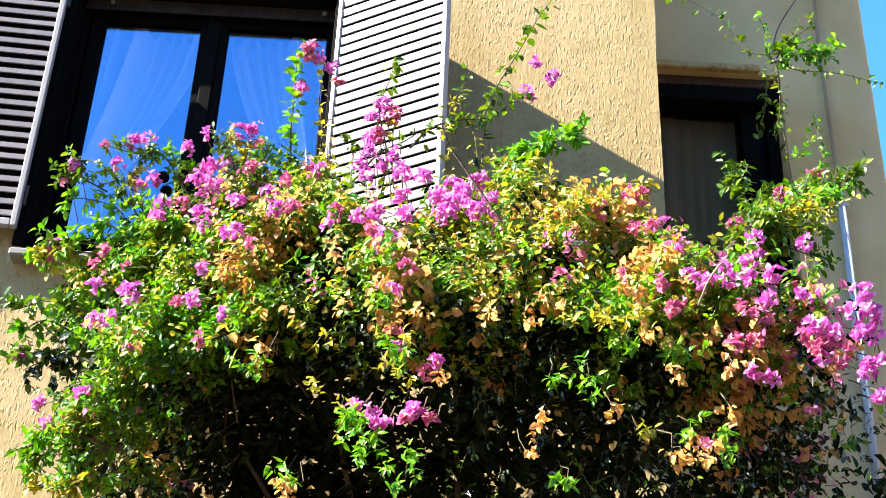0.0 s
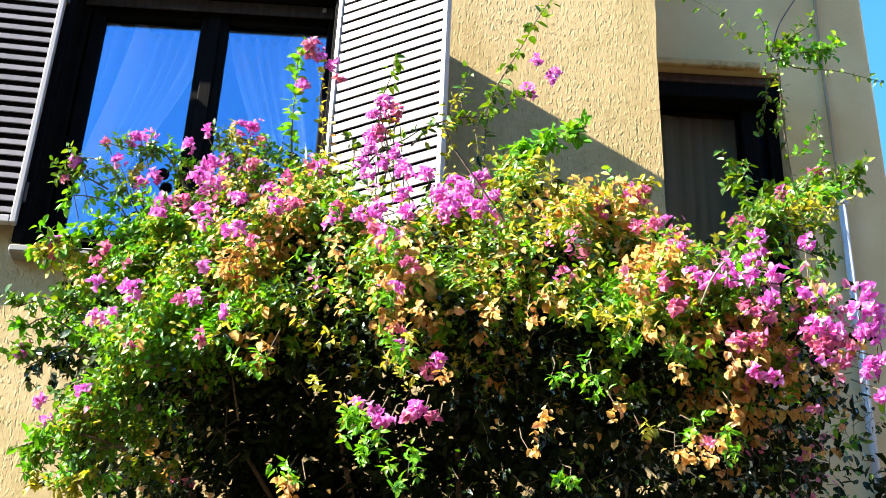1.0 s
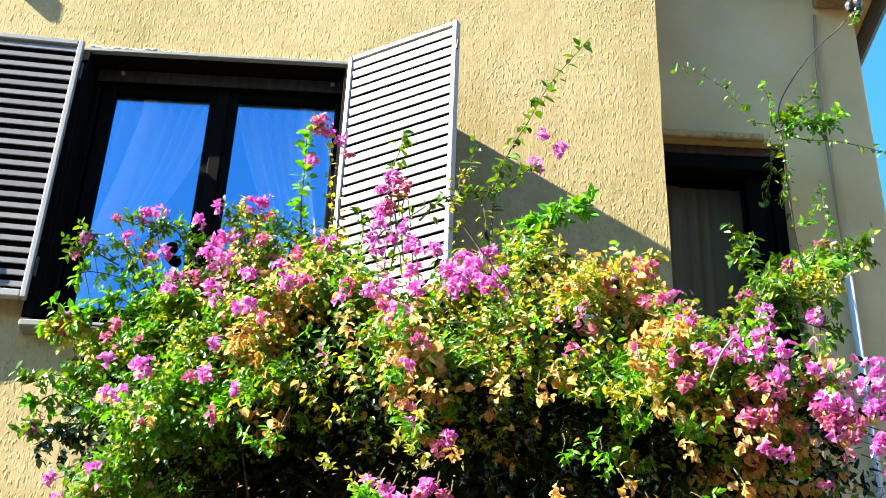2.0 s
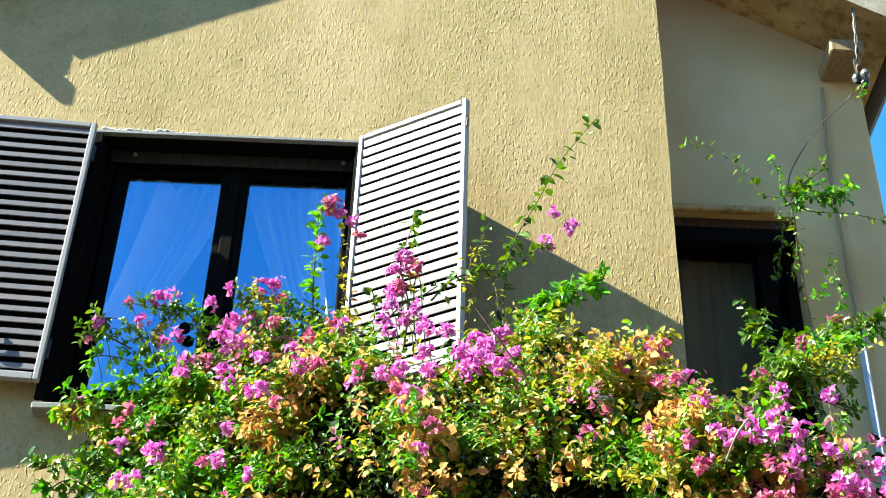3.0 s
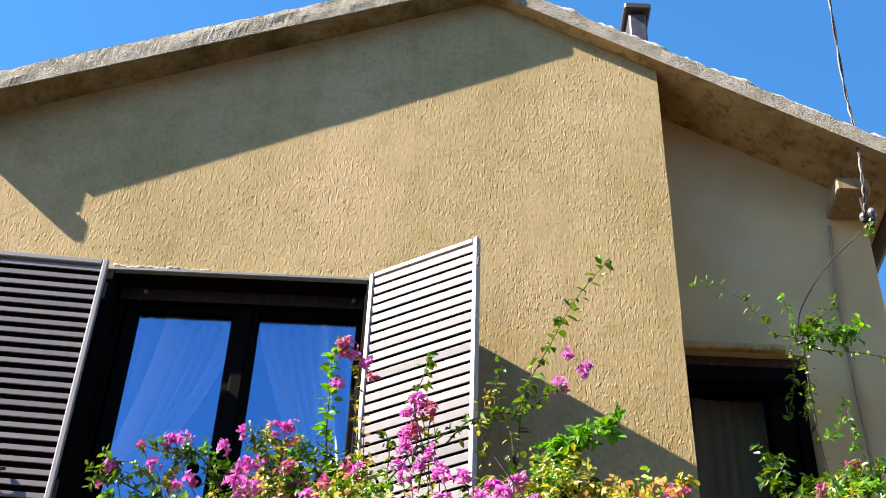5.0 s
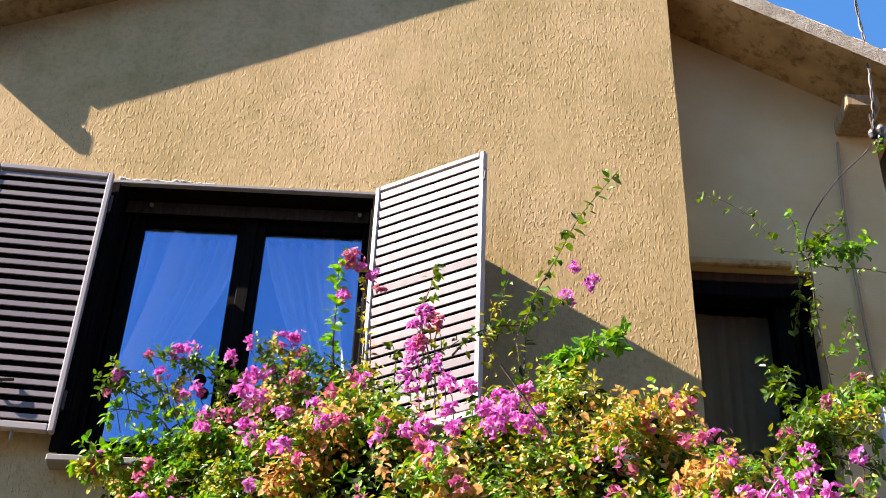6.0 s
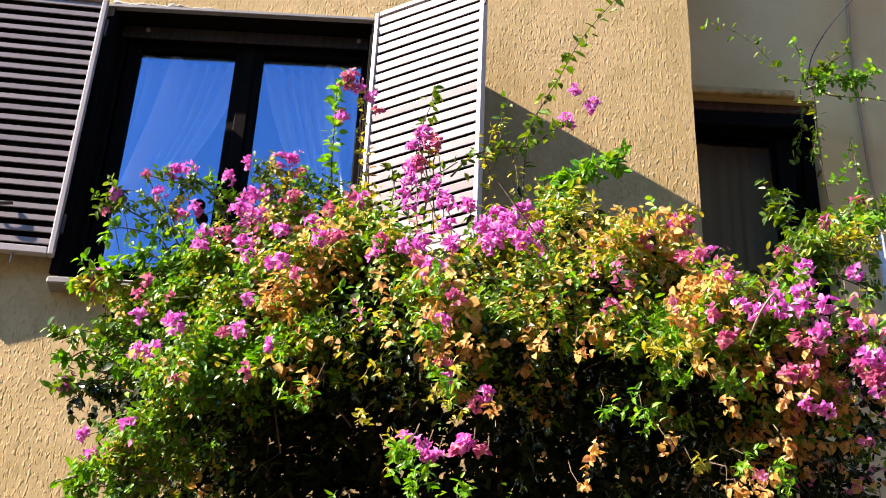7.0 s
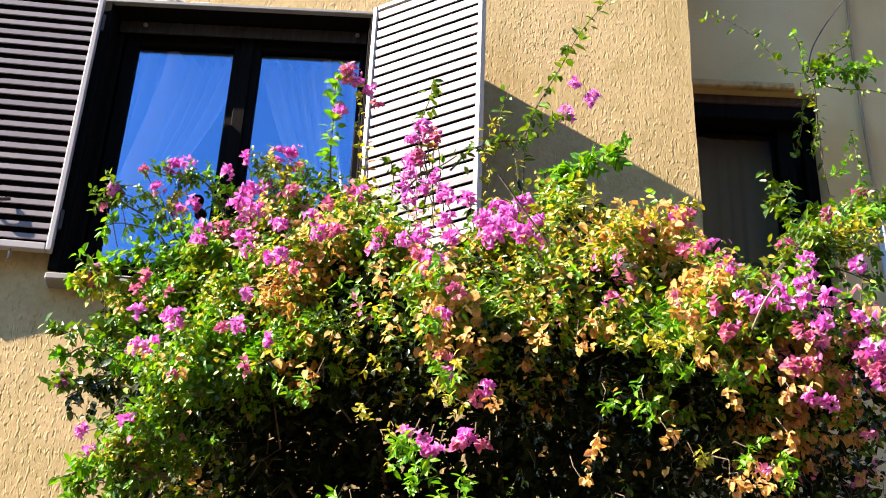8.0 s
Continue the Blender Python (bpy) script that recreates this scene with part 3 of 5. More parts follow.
def build_curtain(edge, x_fixed, side, label, y_mid=6.285, top=5.765, drop=1.29, material=None, deep=1.0):
    """A gathered curtain: the free edge sweeps towards the fixed side on its way down."""
    bm = bmesh.new()
    nz, nx = 40, 160
    rows = []
    for k in range(nz + 1):
        t = k / nz
        z = top - t * drop
        xe = edge(t)
        row = []
        for j in range(nx + 1):
            s = j / nx
            x = x_fixed + (xe - x_fixed) * s
            amp = deep * (0.030 + 0.016 * t)
            y = y_mid + amp * math.sin(s * 17 + 5 * math.sin(s * 4.0) + 1.5 * t) + 0.5 * amp * math.sin(s * 47 + 3 * t + 2 * math.sin(s * 9)) + 0.003 * min(1, deep) * math.sin(s * 120)
            row.append(bm.verts.new((x, y, z)))
        rows.append(row)
    for a, b in zip(rows, rows[1:]):
        for j in range(nx):
            bm.faces.new((a[j], a[j + 1], b[j + 1], b[j]))
    ob = part("curtain", bm, material or CURTAIN, None, smooth=True)
    return tagged(ob, label, "curtain", "window curtains")


def build_shutter(width, height, slats, m, label, hook=False, cover=0.5, lean=7):
    """A louvred shutter leaf. Its own axes: x from the hinge outwards, z up from its foot, -y to the weather."""
    leaf = thing("window_shutter", (0, 0, 0), label, "shutter", "window shutters")
    st, th = 0.024, 0.034
    part("stile", box((0, -th / 2, 0), (st, th / 2, height), 0.004), SHUTTER_FRAME, leaf)
    part("stile", box((width - st, -th / 2, 0), (width, th / 2, height), 0.004), SHUTTER_FRAME, leaf)
    part("rail", box((st + 0.001, -th / 2 + 0.001, 0), (width - st - 0.001, th / 2 - 0.001, 0.034), 0.004), SHUTTER_FRAME, leaf)
    part("rail", box((st + 0.001, -th / 2 + 0.001, height - 0.028), (width - st - 0.001, th / 2 - 0.001, height), 0.004), SHUTTER_FRAME, leaf)
    # One slat: a flat blade with rounded edges, its foot leaning out.
    bm = bmesh.new()
    pitch = (height - 0.062) / slats
    blade = pitch * cover
    add_box(bm, (st - 0.004, -0.003, -blade / 2), (width - st + 0.004, 0.003, blade / 2), 0.0022, pose(0, -0.006, 0, lean), 2)
    data = bpy.data.meshes.new("slat")
    bmesh.ops.recalc_face_normals(bm, faces=bm.faces)
    bm.to_mesh(data)
    bm.free()
    data.materials.append(SHUTTER)
    # Near-black sheet stands in for the shade seen between the slats.
    part("gap_shade_sheet", box((st - 0.003, 0.010, 0.03), (width - st + 0.003, 0.013, height - 0.03)), DARK_FRAME, leaf, "near-black sheet added for the shade between the slats")
    rnd = random.Random(int(width * 1000) + slats)
    for k in range(slats):
        ob = part_of("slat", data, None, leaf)
        ob.matrix_basis = pose(0, 0, 0.034 + pitch * (k + 0.5) + rnd.uniform(-0.001, 0.001), rnd.uniform(-2.5, 2.5))
    for z in (0.16, height - 0.16):
        bm = bmesh.new()
        bmesh.ops.create_cone(bm, segments=10, radius1=0.009, radius2=0.009, depth=0.09, cap_ends=True, matrix=pose(-0.006, 0.012, z))
        part("hinge", bm, IRON, leaf, "small iron hinge")
    bm = tube([(width + 0.001, -0.004, height - 0.10), (width + 0.006, -0.012, height - 0.13), (width + 0.004, -0.016, height - 0.17)], 0.005, 6)
    part("catch", bm, IRON, leaf, "small iron catch")
    if hook:
        part("holdback", tube(smooth_line([(0.20, -0.02, 0.22), (0.24, -0.035, 0.205), (0.29, -0.035, 0.20), (0.31, -0.03, 0.215)], 4), 0.008, 6), IRON, leaf, "dark iron holdback hook")
        part("foot_bolt", tube([(0.16, 0, 0.0), (0.16, 0, -0.045)], 0.005, 6), PALE_STRIP, leaf, "thin steel bolt under the leaf")
    leaf.matrix_world = m
    return leaf


def build_shaded_window():
    shaded = thing("window_2", ((NICHE_X0 + NICHE_X1) / 2, 6.42, NICHE_Z0), "dark brown glazed window in deep shade behind the bush", "window", kind="structure")
    y0, y1 = 6.40, 6.46
    x0, x1, z0, z1 = NICHE_X0 + 0.002, NICHE_X1 - 0.002, NICHE_Z0 + 0.002, NICHE_Z1 - 0.002
    part("lintel_board", box((X_CORNER + 0.002, RECESS - 0.035, NICHE_Z1 - 0.004), (1.60, RECESS - 0.001, NICHE_Z1 + 0.036), 0.006), SOFFIT, shaded, "tan rendered lintel over the window")
    part("head_board", box((x0 + 0.001, y0 - 0.07, z1 - 0.05), (x1 - 0.001, y0 - 0.002, z1 - 0.001), 0.005), RED_BOARD, shaded, "reddish-brown board under the lintel")
    part("head", box((x0, y0 - 0.068, z1 - 0.135), (x1, y1, z1 - 0.052), 0.006), DARK_FRAME, shaded)
    part("jamb", box((x0, y0, z0), (x0 + 0.05, y1, z1 - 0.131), 0.006), DARK_FRAME, shaded)
    part("jamb", box((x1 - 0.05, y0, z0), (x1, y1, z1 - 0.131), 0.006), DARK_FRAME, shaded)
    part("mullion", box((1.525, y0 - 0.004, z0), (1.60, y1, z1 - 0.131), 0.006), DARK_FRAME, shaded)
    part("rail", box((x0 + 0.051, y0, z0), (x1 - 0.051, y1 - 0.002, z0 + 0.07), 0.006), DARK_FRAME, shaded)
    for a, b in ((x0 + 0.05, 1.525), (1.60, x1 - 0.05)):
        pane = part("pane", box((a + 0.001, 6.43, z0 + 0.071), (b - 0.001, 6.434, z1 - 0.132)), SHADE_GLASS, shaded, "dusty glass, dimmed and its mirror cut for the shade")
        pane.visible_shadow = False


def build_fittings():
    build_beam_end(1.93, 2.10, 6.07, 6.615, 6.70, RECESS, "weathered wooden purlin end under the eaves, sunlit on one side")
    build_beam_end(-2.465, -2.41, 5.80, 6.64, 6.76, FACE, "weathered wooden purlin end under the far eaves")
    # block out of view, added only to fill out the eave's cast shadow
    ob = part("eave_shadow_block", box((-2.335, front_left(-2.3) + 0.004, soffit(-2.3) - 0.13), (-2.294, FACE - 0.001, soffit(-2.3) + 0.1), 0.006), CONCRETE)
    tagged(ob, "unseen concrete block added to shape the eave's shadow on the wall", "block")
    # conduit
    y = RECESS - 0.022
    pipe = thing("conduit_pipe", (1.905, y, 4.0), "pale grey conduit pipe clipped to the shaded wall", "pipe")
    part("pipe", tube([(1.905, y, 3.2), (1.905, y, 5.08)], 0.017, 10), PIPE, pipe, smooth=True)
    part("cable", tube(smooth_line([(1.905, y + 0.002, 5.08), (1.90, y + 0.008, 5.6), (1.90, y + 0.008, 6.1), (1.93, y + 0.008, 6.56)], 5), 0.008, 8), DULL, pipe, "thin dull cable running on up the wall", True)
    for z in (3.6, 4.4, 5.0):
        part("pipe_clip", box((1.88, y - 0.02, z), (1.93, RECESS - 0.001, z + 0.02), 0.003), PIPE, pipe)
    # insulator with its wire
    ins = thing("wire_insulator", (2.04, 6.08, 6.42), "small dirty porcelain insulators holding an overhead wire", "insulator")
    for dx, dz in ((0.0, 0.0), (0.045, 0.03), (0.035, -0.03)):
        bm = bmesh.new()
        for r0, r1, d, off in ((0.012, 0.023, 0.020, -0.019), (0.023, 0.023, 0.014, 0), (0.022, 0.012, 0.020, 0.017)):
            bmesh.ops.create_cone(bm, segments=12, radius1=r0, radius2=r1, depth=d, cap_ends=True, matrix=pose(2.03 + dx, 6.07, 6.43 + dz + off))
        part("insulator", bm, PORCELAIN, ins, smooth=False)
    part("pin", tube([(2.04, 6.07, 6.37), (2.04, 6.09, 6.584)], 0.006, 6), IRON, ins)
    wire = thing("overhead_wire", (2.03, 6.0, 6.5), "twisted dark overhead wire rising from the eaves", "wire")
    line = smooth_line([(2.03, 6.04, 6.42), (2.02, 5.97, 6.55), (2.04, 5.96, 6.90), (2.03, 5.94, 7.28), (1.98, 5.7, 8.2), (1.9, 5.3, 10.0)], 10)
    # one strand is coloured tan for the wire's sunlit look
    for ph in (0.0, math.pi):
        pts = [p + 0.0055 * Vector((math.cos(ph + 1.1 * i), 0.3, 0.35 * math.sin(ph + 1.1 * i))) for i, p in enumerate(line)]
        part("strand", tube(pts, 0.0052, 6), CABLE if ph else SUNLIT_CABLE, wire, smooth=True)
    loop = thing("loose_wire", (1.8, 6.2, 6.0), "thin dark wire hanging in a curve across the wall", "wire")
    part("strand", tube(smooth_line([(2.04, 6.08, 6.40), (2.0, 6.17, 6.375), (1.85, 6.2, 6.218), (1.692, 6.2, 5.956), (1.642, 6.2, 5.78)], 8), 0.0032, 6), CABLE, loop, smooth=True)
    # gutter end at the right-hand eave
    gut = thing("eaves_gutter", (2.27, 6.0, 6.69), "dark metal gutter along the eave", "gutter")
    bm = bmesh.new()
    prof = [(2.2395 + 0.06 + 0.06 * math.cos(a), 6.75 + 0.06 * math.sin(a)) for a in np.linspace(math.pi, 2 * math.pi, 9)]
    inner = [(2.2395 + 0.06 + 0.054 * math.cos(a), 6.75 + 0.054 * math.sin(a)) for a in np.linspace(2 * math.pi, math.pi, 9)]
    add_prism(bm, prof + inner, 5.93, Y_BACK)
    part("trough", bm, IRON, gut)
    # chimney
    chim = thing("chimney", (1.15, 6.9, 7.3), "short dark chimney on the roof slope", "chimney")
    part("shaft", box((1.10, 6.78, 7.15), (1.21, 6.98, 8.80), 0.01), CABLE, chim)
    part("cap", box((1.07, 6.74, 8.801), (1.24, 7.02, 8.86), 0.01), IRON, chim, "dark metal cap")


build_ground()
build_walls()
build_window()
build_shaded_window()
build_curtain(lambda t: -0.965 - 0.36 * min(1, t * 1.5) ** 1.5, -1.47, -1, "sheer white curtain drawn aside behind the glass", deep=1.8)
build_curtain(lambda t: -0.875 + 0.30 * min(1, t * 1.5) ** 1.3, -0.37, 1, "sheer white curtain gathered aside behind the glass", deep=1.8)
build_shutter(0.53, 1.35, 24, pose(-1.545, 5.94, 4.468, 0, 0, 184) @ Matrix.Diagonal((1, -1, 1, 1)), "mauve-grey louvred shutter folded back against the wall", True, 0.50, -2)
build_shutter(0.56, 1.35, 24, pose(-0.352, 5.965, 4.475, 0, 0, -31.4), "mauve-grey louvred shutter standing open in full sun", False, 0.70)
build_fittings()
build_curtain(lambda t: 1.52, 1.0, 1, "grey net curtain hanging behind the dusty window glass", 6.50, 5.60, 1.36, NET, 0.2)


# ---- the bougainvillea ----
CREST_X = np.array([-1.17, -1.09, -1.01, -0.95, -0.87, -0.76, -0.69, -0.57, -0.45, -0.38, -0.26, -0.17, -0.06, 0.06, 0.12, 0.3, 0.4, 0.52, 0.54, 0.63, 0.76, 0.78, 0.85, 0.87, 1.02, 1.07, 1.13])
CREST_Z = np.array([3.74, 3.81, 3.87, 3.98, 4.06, 4.11, 4.2, 4.22, 4.19, 4.22, 4.2, 3.88, 3.8, 3.79, 3.98, 4.02, 4.06, 4.03, 3.90, 3.89, 3.74, 3.65, 3.55, 3.47, 3.46, 3.38, 3.14])
EDGE_Z = np.array([0.4, 3.0, 3.05, 3.21, 3.32, 3.43, 3.72, 3.83, 3.96])
EDGE_X = np.array([-0.6, -0.7, -0.72, -0.88, -0.81, -0.77, -1.09, -1.14, -1.15])
# the line under which the bush hollows out
HOLLOW_X = np.array([-0.87, -0.76, -0.7, -0.6, -0.52, -0.45, -0.35, -0.21, -0.07, 0.14, 0.32, 0.46, 0.61, 0.75, 0.91, 1.11])
HOLLOW_Z = np.array([3.04, 3.26, 3.29, 3.32, 3.35, 3.42, 3.45, 3.45, 3.39, 3.36, 3.35, 3.32, 3.28, 3.23, 3.18, 3.14])
BACK = 5.8
# where a kind of leaf gathers: x, z, half width, half height and weight
TAN_ZONES = [
    (-0.46, 3.64, 0.075, 0.136, 0.75), (-0.37, 3.77, 0.102, 0.089, 0.45), (-0.16, 3.6, 0.081, 0.084, 0.35), (0.01, 3.57, 0.064, 0.129, 0.7),
    (0.08, 3.83, 0.059, 0.069, 0.6), (0.42, 3.87, 0.086, 0.08, 0.8), (0.6, 3.99, 0.126, 0.073, 0.9), (0.7, 3.96, 0.107, 0.094, 0.8),
    (0.65, 3.53, 0.071, 0.064, 0.75), (0.39, 3.39, 0.053, 0.044, 0.5), (0.26, 3.38, 0.038, 0.053, 0.5), (0.74, 3.38, 0.045, 0.07, 0.4),
    (0.85, 3.25, 0.119, 0.104, 0.45), (0.99, 3.16, 0.168, 0.196, 0.6), (0.05, 3.39, 0.061, 0.044, 0.5), (-0.38, 3.44, 0.033, 0.057, 0.6),
    (0.77, 3.81, 0.069, 0.08, 0.3), (0.46, 3.77, 0.16, 0.06, 0.7), (0.62, 3.86, 0.12, 0.06, 0.6),
]
GOLD_ZONES = [
    (-0.3, 4.08, 0.11, 0.096, 0.75), (-0.52, 4.23, 0.075, 0.087, 0.5), (0.29, 3.94, 0.105, 0.082, 0.7), (0.49, 4.14, 0.093, 0.075, 0.5),
    (0.58, 3.72, 0.133, 0.087, 0.9), (0.68, 3.77, 0.085, 0.079, 0.5), (-0.81, 3.78, 0.108, 0.125, 0.35), (-0.59, 3.71, 0.103, 0.12, 0.4),
    (-0.05, 3.62, 0.065, 0.075, 0.3), (0.15, 3.77, 0.083, 0.078, 0.4), (-0.66, 3.47, 0.1, 0.077, 0.3), (0.2, 3.78, 0.16, 0.09, 0.5), (0.42, 3.66, 0.13, 0.07, 0.4),
]
YOUNG_ZONES = [
    (-0.87, 3.84, 0.145, 0.126, 0.9), (-0.68, 3.82, 0.107, 0.104, 0.8), (-0.95, 3.92, 0.055, 0.085, 0.8), (-0.66, 3.49, 0.151, 0.107, 0.9),
    (-0.95, 3.59, 0.159, 0.123, 0.9), (-0.79, 3.41, 0.152, 0.079, 0.9), (-0.61, 3.34, 0.098, 0.076, 0.6), (-0.27, 3.59, 0.081, 0.094, 0.5),
    (-0.36, 3.47, 0.064, 0.056, 0.5), (-0.04, 3.45, 0.046, 0.036, 0.6), (0.08, 3.51, 0.078, 0.055, 0.4), (0.24, 3.69, 0.066, 0.076, 0.5),
    (0.58, 3.38, 0.106, 0.053, 0.75), (0.61, 3.31, 0.06, 0.044, 0.6), (0.74, 3.27, 0.067, 0.043, 0.6), (0.48, 3.71, 0.066, 0.048, 0.4),
    (-0.94, 3.2, 0.153, 0.099, 0.6), (0.81, 3.34, 0.06, 0.035, 0.5), (0.89, 3.45, 0.046, 0.036, 0.4), (-0.46, 3.48, 0.081, 0.075, 0.3),
]
BLUSH_ZONES = [
    (-0.45, 4.08, 0.101, 0.064, 0.6), (-0.37, 4.02, 0.055, 0.042, 0.6), (-0.29, 4.2, 0.074, 0.043, 0.5), (-0.49, 4.17, 0.056, 0.054, 0.5),
    (-0.06, 3.87, 0.069, 0.08, 0.35), (0.81, 3.9, 0.088, 0.072, 0.55), (0.81, 3.7, 0.084, 0.078, 0.35), (0.46, 3.61, 0.048, 0.037, 0.5),
    (0.92, 3.34, 0.09, 0.105, 0.6), (0.94, 3.53, 0.079, 0.092, 0.4), (1.05, 3.31, 0.075, 0.105, 0.6), (1.06, 3.15, 0.137, 0.195, 0.8),
    (-0, 3.65, 0.049, 0.038, 0.4), (-0.66, 4.04, 0.073, 0.064, 0.3), (0.74, 3.72, 0.08, 0.09, 0.7), (0.79, 3.58, 0.06, 0.08, 0.6),
]
GAP_ZONES = [
    (-0.24, 3.54, 0.152, 0.102, 0.85), (-0.32, 3.79, 0.085, 0.059, 0.5), (0.32, 3.56, 0.151, 0.083, 0.85), (0.17, 3.39, 0.09, 0.07, 0.8),
    (0.47, 3.33, 0.091, 0.07, 0.8), (-0.1, 3.41, 0.079, 0.055, 0.8), (0.28, 3.75, 0.058, 0.048, 0.4), (0.53, 3.5, 0.062, 0.045, 0.5),
    (0.78, 3.29, 0.09, 0.07, 0.5), (-0.52, 3.48, 0.049, 0.038, 0.5), (-0.96, 3.46, 0.122, 0.071, 0.6), (1, 3.28, 0.09, 0.105, 0.35),
    (-0.69, 3.31, 0.115, 0.076, 0.6), (1.2, 3.77, 0.105, 0.122, 0.9), (0.97, 3.62, 0.066, 0.077, 0.3),
]


def zone(spots, x, z):
    """How strongly a point of the bush belongs to the given spots."""
    return np.clip(sum(w * np.exp(-((((x - cx) / rx) ** 2 + ((z - cz) / rz) ** 2) ** 1.5)) for cx, cz, rx, rz, w in spots), 0, 1)


def bush_front(x, z):
    """The y of the bush's face towards the garden: a bulging crown with a hollow under it."""
    x, z = np.asarray(x, float), np.asarray(z, float)
    half = np.where(x < 0.25, 1.50, 2.9)
    round_x = np.sqrt(np.clip(1 - ((x - 0.25) / half) ** 2, 0, 1))
    lift = np.interp(z, [0.3, 1.6, 2.6, 3.0, 3.3, 3.6, 3.8, 4.0, 4.2, 4.4], [0.25, 0.50, 0.85, 0.98, 1.0, 0.93, 0.84, 0.70, 0.52, 0.34])
    under = np.interp(x, HOLLOW_X, HOLLOW_Z) - z
    hollow = np.clip((x + 0.80) / 0.25, 0, 1) * np.interp(under, [-0.03, 0.10, 0.30, 0.9], [0.0, 0.50, 0.95, 1.0])
    jut = 0.38 * np.clip(x - 0.32, 0, 1.4) * np.interp(z, [2.9, 3.1, 3.4, 3.7], [0, 0.85, 1, 0.05])
    brow = 0.11 * np.exp(-(((x - 0.22) / 0.34) ** 2) - ((z - 3.36) / 0.14) ** 2)
    return 5.75 - 1.25 * round_x * lift + hollow - jut - brow


def tuft_front(x, z):
    """The y at which flower heads sit, hanging free before the hollow."""
    return np.minimum(5.0, bush_front(x, np.maximum(z, np.interp(x, HOLLOW_X, HOLLOW_Z) + 0.03)) - 0.20)


def unit(v):
    return v / np.maximum(np.linalg.norm(v, axis=-1, keepdims=True), 1e-9)


def leaf_mesh(name, base, way, face, length, width, fold, curl, material):
    """One mesh of many folded, pointed leaves, each an island of its own."""
    n = len(base)
    way = unit(way)
    side = unit(np.cross(way, face))
    up = np.cross(side, way)
    L, W = length[:, None], width[:, None]
    F, C = (fold * width)[:, None], (curl * length)[:, None]
    verts = np.stack([
        base,
        base + way * L * 0.27 + side * W * 0.45 + up * F,
        base + way * L * 0.66 + side * W * 0.40 + up * (F * 0.8 - C * 0.4),
        base + way * L - up * C,
        base + way * L * 0.66 - side * W * 0.40 + up * (F * 0.8 - C * 0.4),
        base + way * L * 0.27 - side * W * 0.45 + up * F,
        base + way * L * 0.50 - up * C * 0.15,
    ], 1).reshape(-1, 3)
    k = np.arange(n)[:, None] * 7
    quads = np.concatenate([k + [0, 6, 2, 1], k + [6, 3, 2, 2], k + [0, 5, 4, 6], k + [6, 4, 3, 3]], 1).reshape(-1, 4)
    faces = [(a, b, c) if c == d else (a, b, c, d) for a, b, c, d in quads.tolist()]
    data = bpy.data.meshes.new(name)
    data.from_pydata(verts.tolist(), [], faces)
    data.materials.append(material)
    return data


def sprigs(rng, origin, way, length, count, size, droop=0.25):
    """Leaves set by turns along straight twigs: their bases, ways, faces and lengths."""
    n = len(origin)
    way = unit(way)
    t = (np.arange(count)[None, :] + rng.uniform(0, 0.9, (n, count))) / count
    base = origin[:, None] + way[:, None] * (length[:, None] * t)[..., None]
    any_side = unit(np.cross(way, rng.normal(size=(n, 3))))
    other = np.cross(way, any_side)
    ang = np.arange(count)[None, :] * 2.4 + rng.uniform(0, 6.28, (n, 1)) + rng.normal(0, 0.4, (n, count))
    radial = any_side[:, None] * np.cos(ang)[..., None] + other[:, None] * np.sin(ang)[..., None]
    lw = unit(radial + 0.55 * way[:, None] + rng.normal(0, 0.3, (n, count, 3)) + np.array([0, 0, -droop]))
    face = unit(np.array([-0.25, -0.45, 0.8]) + rng.normal(0, 0.55, (n, count, 3)))
    size = size * rng.uniform(0.6, 1.25, (n, count))
    return base.reshape(-1, 3), lw.reshape(-1, 3), face.reshape(-1, 3), size.reshape(-1)


def IN_DEPTH(r, n):
    return 0.14 + r.uniform(0, 0.55, n)


def bush_points(rng, n, depth, z_low=0.5, z_high=4.5):
    """Points in the bush, as far behind its face as depth() says."""
    out = np.zeros((0, 3))
    while len(out) < n:
        x = rng.uniform(-1.25, 1.9, 4 * n)
        z = rng.uniform(z_low, z_high, 4 * n)
        ragged = 0.03 * np.sin(x * 23 + 1) + 0.025 * np.sin(x * 51)
        keep = (z < np.interp(x, CREST_X, CREST_Z) + ragged * 0.6) & (x > np.interp(z, EDGE_Z, EDGE_X) + 0.04 * np.sin(z * 31))
        x, z = x[keep], z[keep]
        lump = 0.10 * np.sin(x * 7.3 + 2.1 * np.sin(z * 4.1)) * np.sin(z * 8.7 + 1.3 * np.sin(x * 5.0)) + 0.06 * np.sin(x * 19 + z * 13) * np.sin(z * 21 - x * 9) + 0.05 * np.sin(x * 41 + 2 * np.sin(z * 17)) * np.sin(z * 45 + 2 * np.sin(x * 13))
        y = bush_front(x, z) + lump + depth(rng, len(x))
        hole = np.sin(x * 9.1 + 3 * np.sin(y * 5)) * np.sin(z * 11.3 + 2 * np.sin(x * 6)) + 0.7 * np.sin(x * 27 + y * 11) * np.sin(z * 24 + y * 17)
        ok = (y < BACK) & (hole < np.where(depth is IN_DEPTH, 2.0, np.where(x < -0.35, 0.6, 0.32)))
        out = np.concatenate([out, np.stack([x, y, z], 1)[ok]])
    return out[:n]


def thin(p):
    """How far the bush is thinned at its right foot, slanted along the camera's sight lines."""
    back = p[:, 1] - 4.6
    return 0.3 * np.clip((p[:, 0] - 0.3 * back - 0.90) / 0.2, 0, 1) * np.clip((3.32 + 0.45 * back - p[:, 2]) / 0.15, 0, 1)


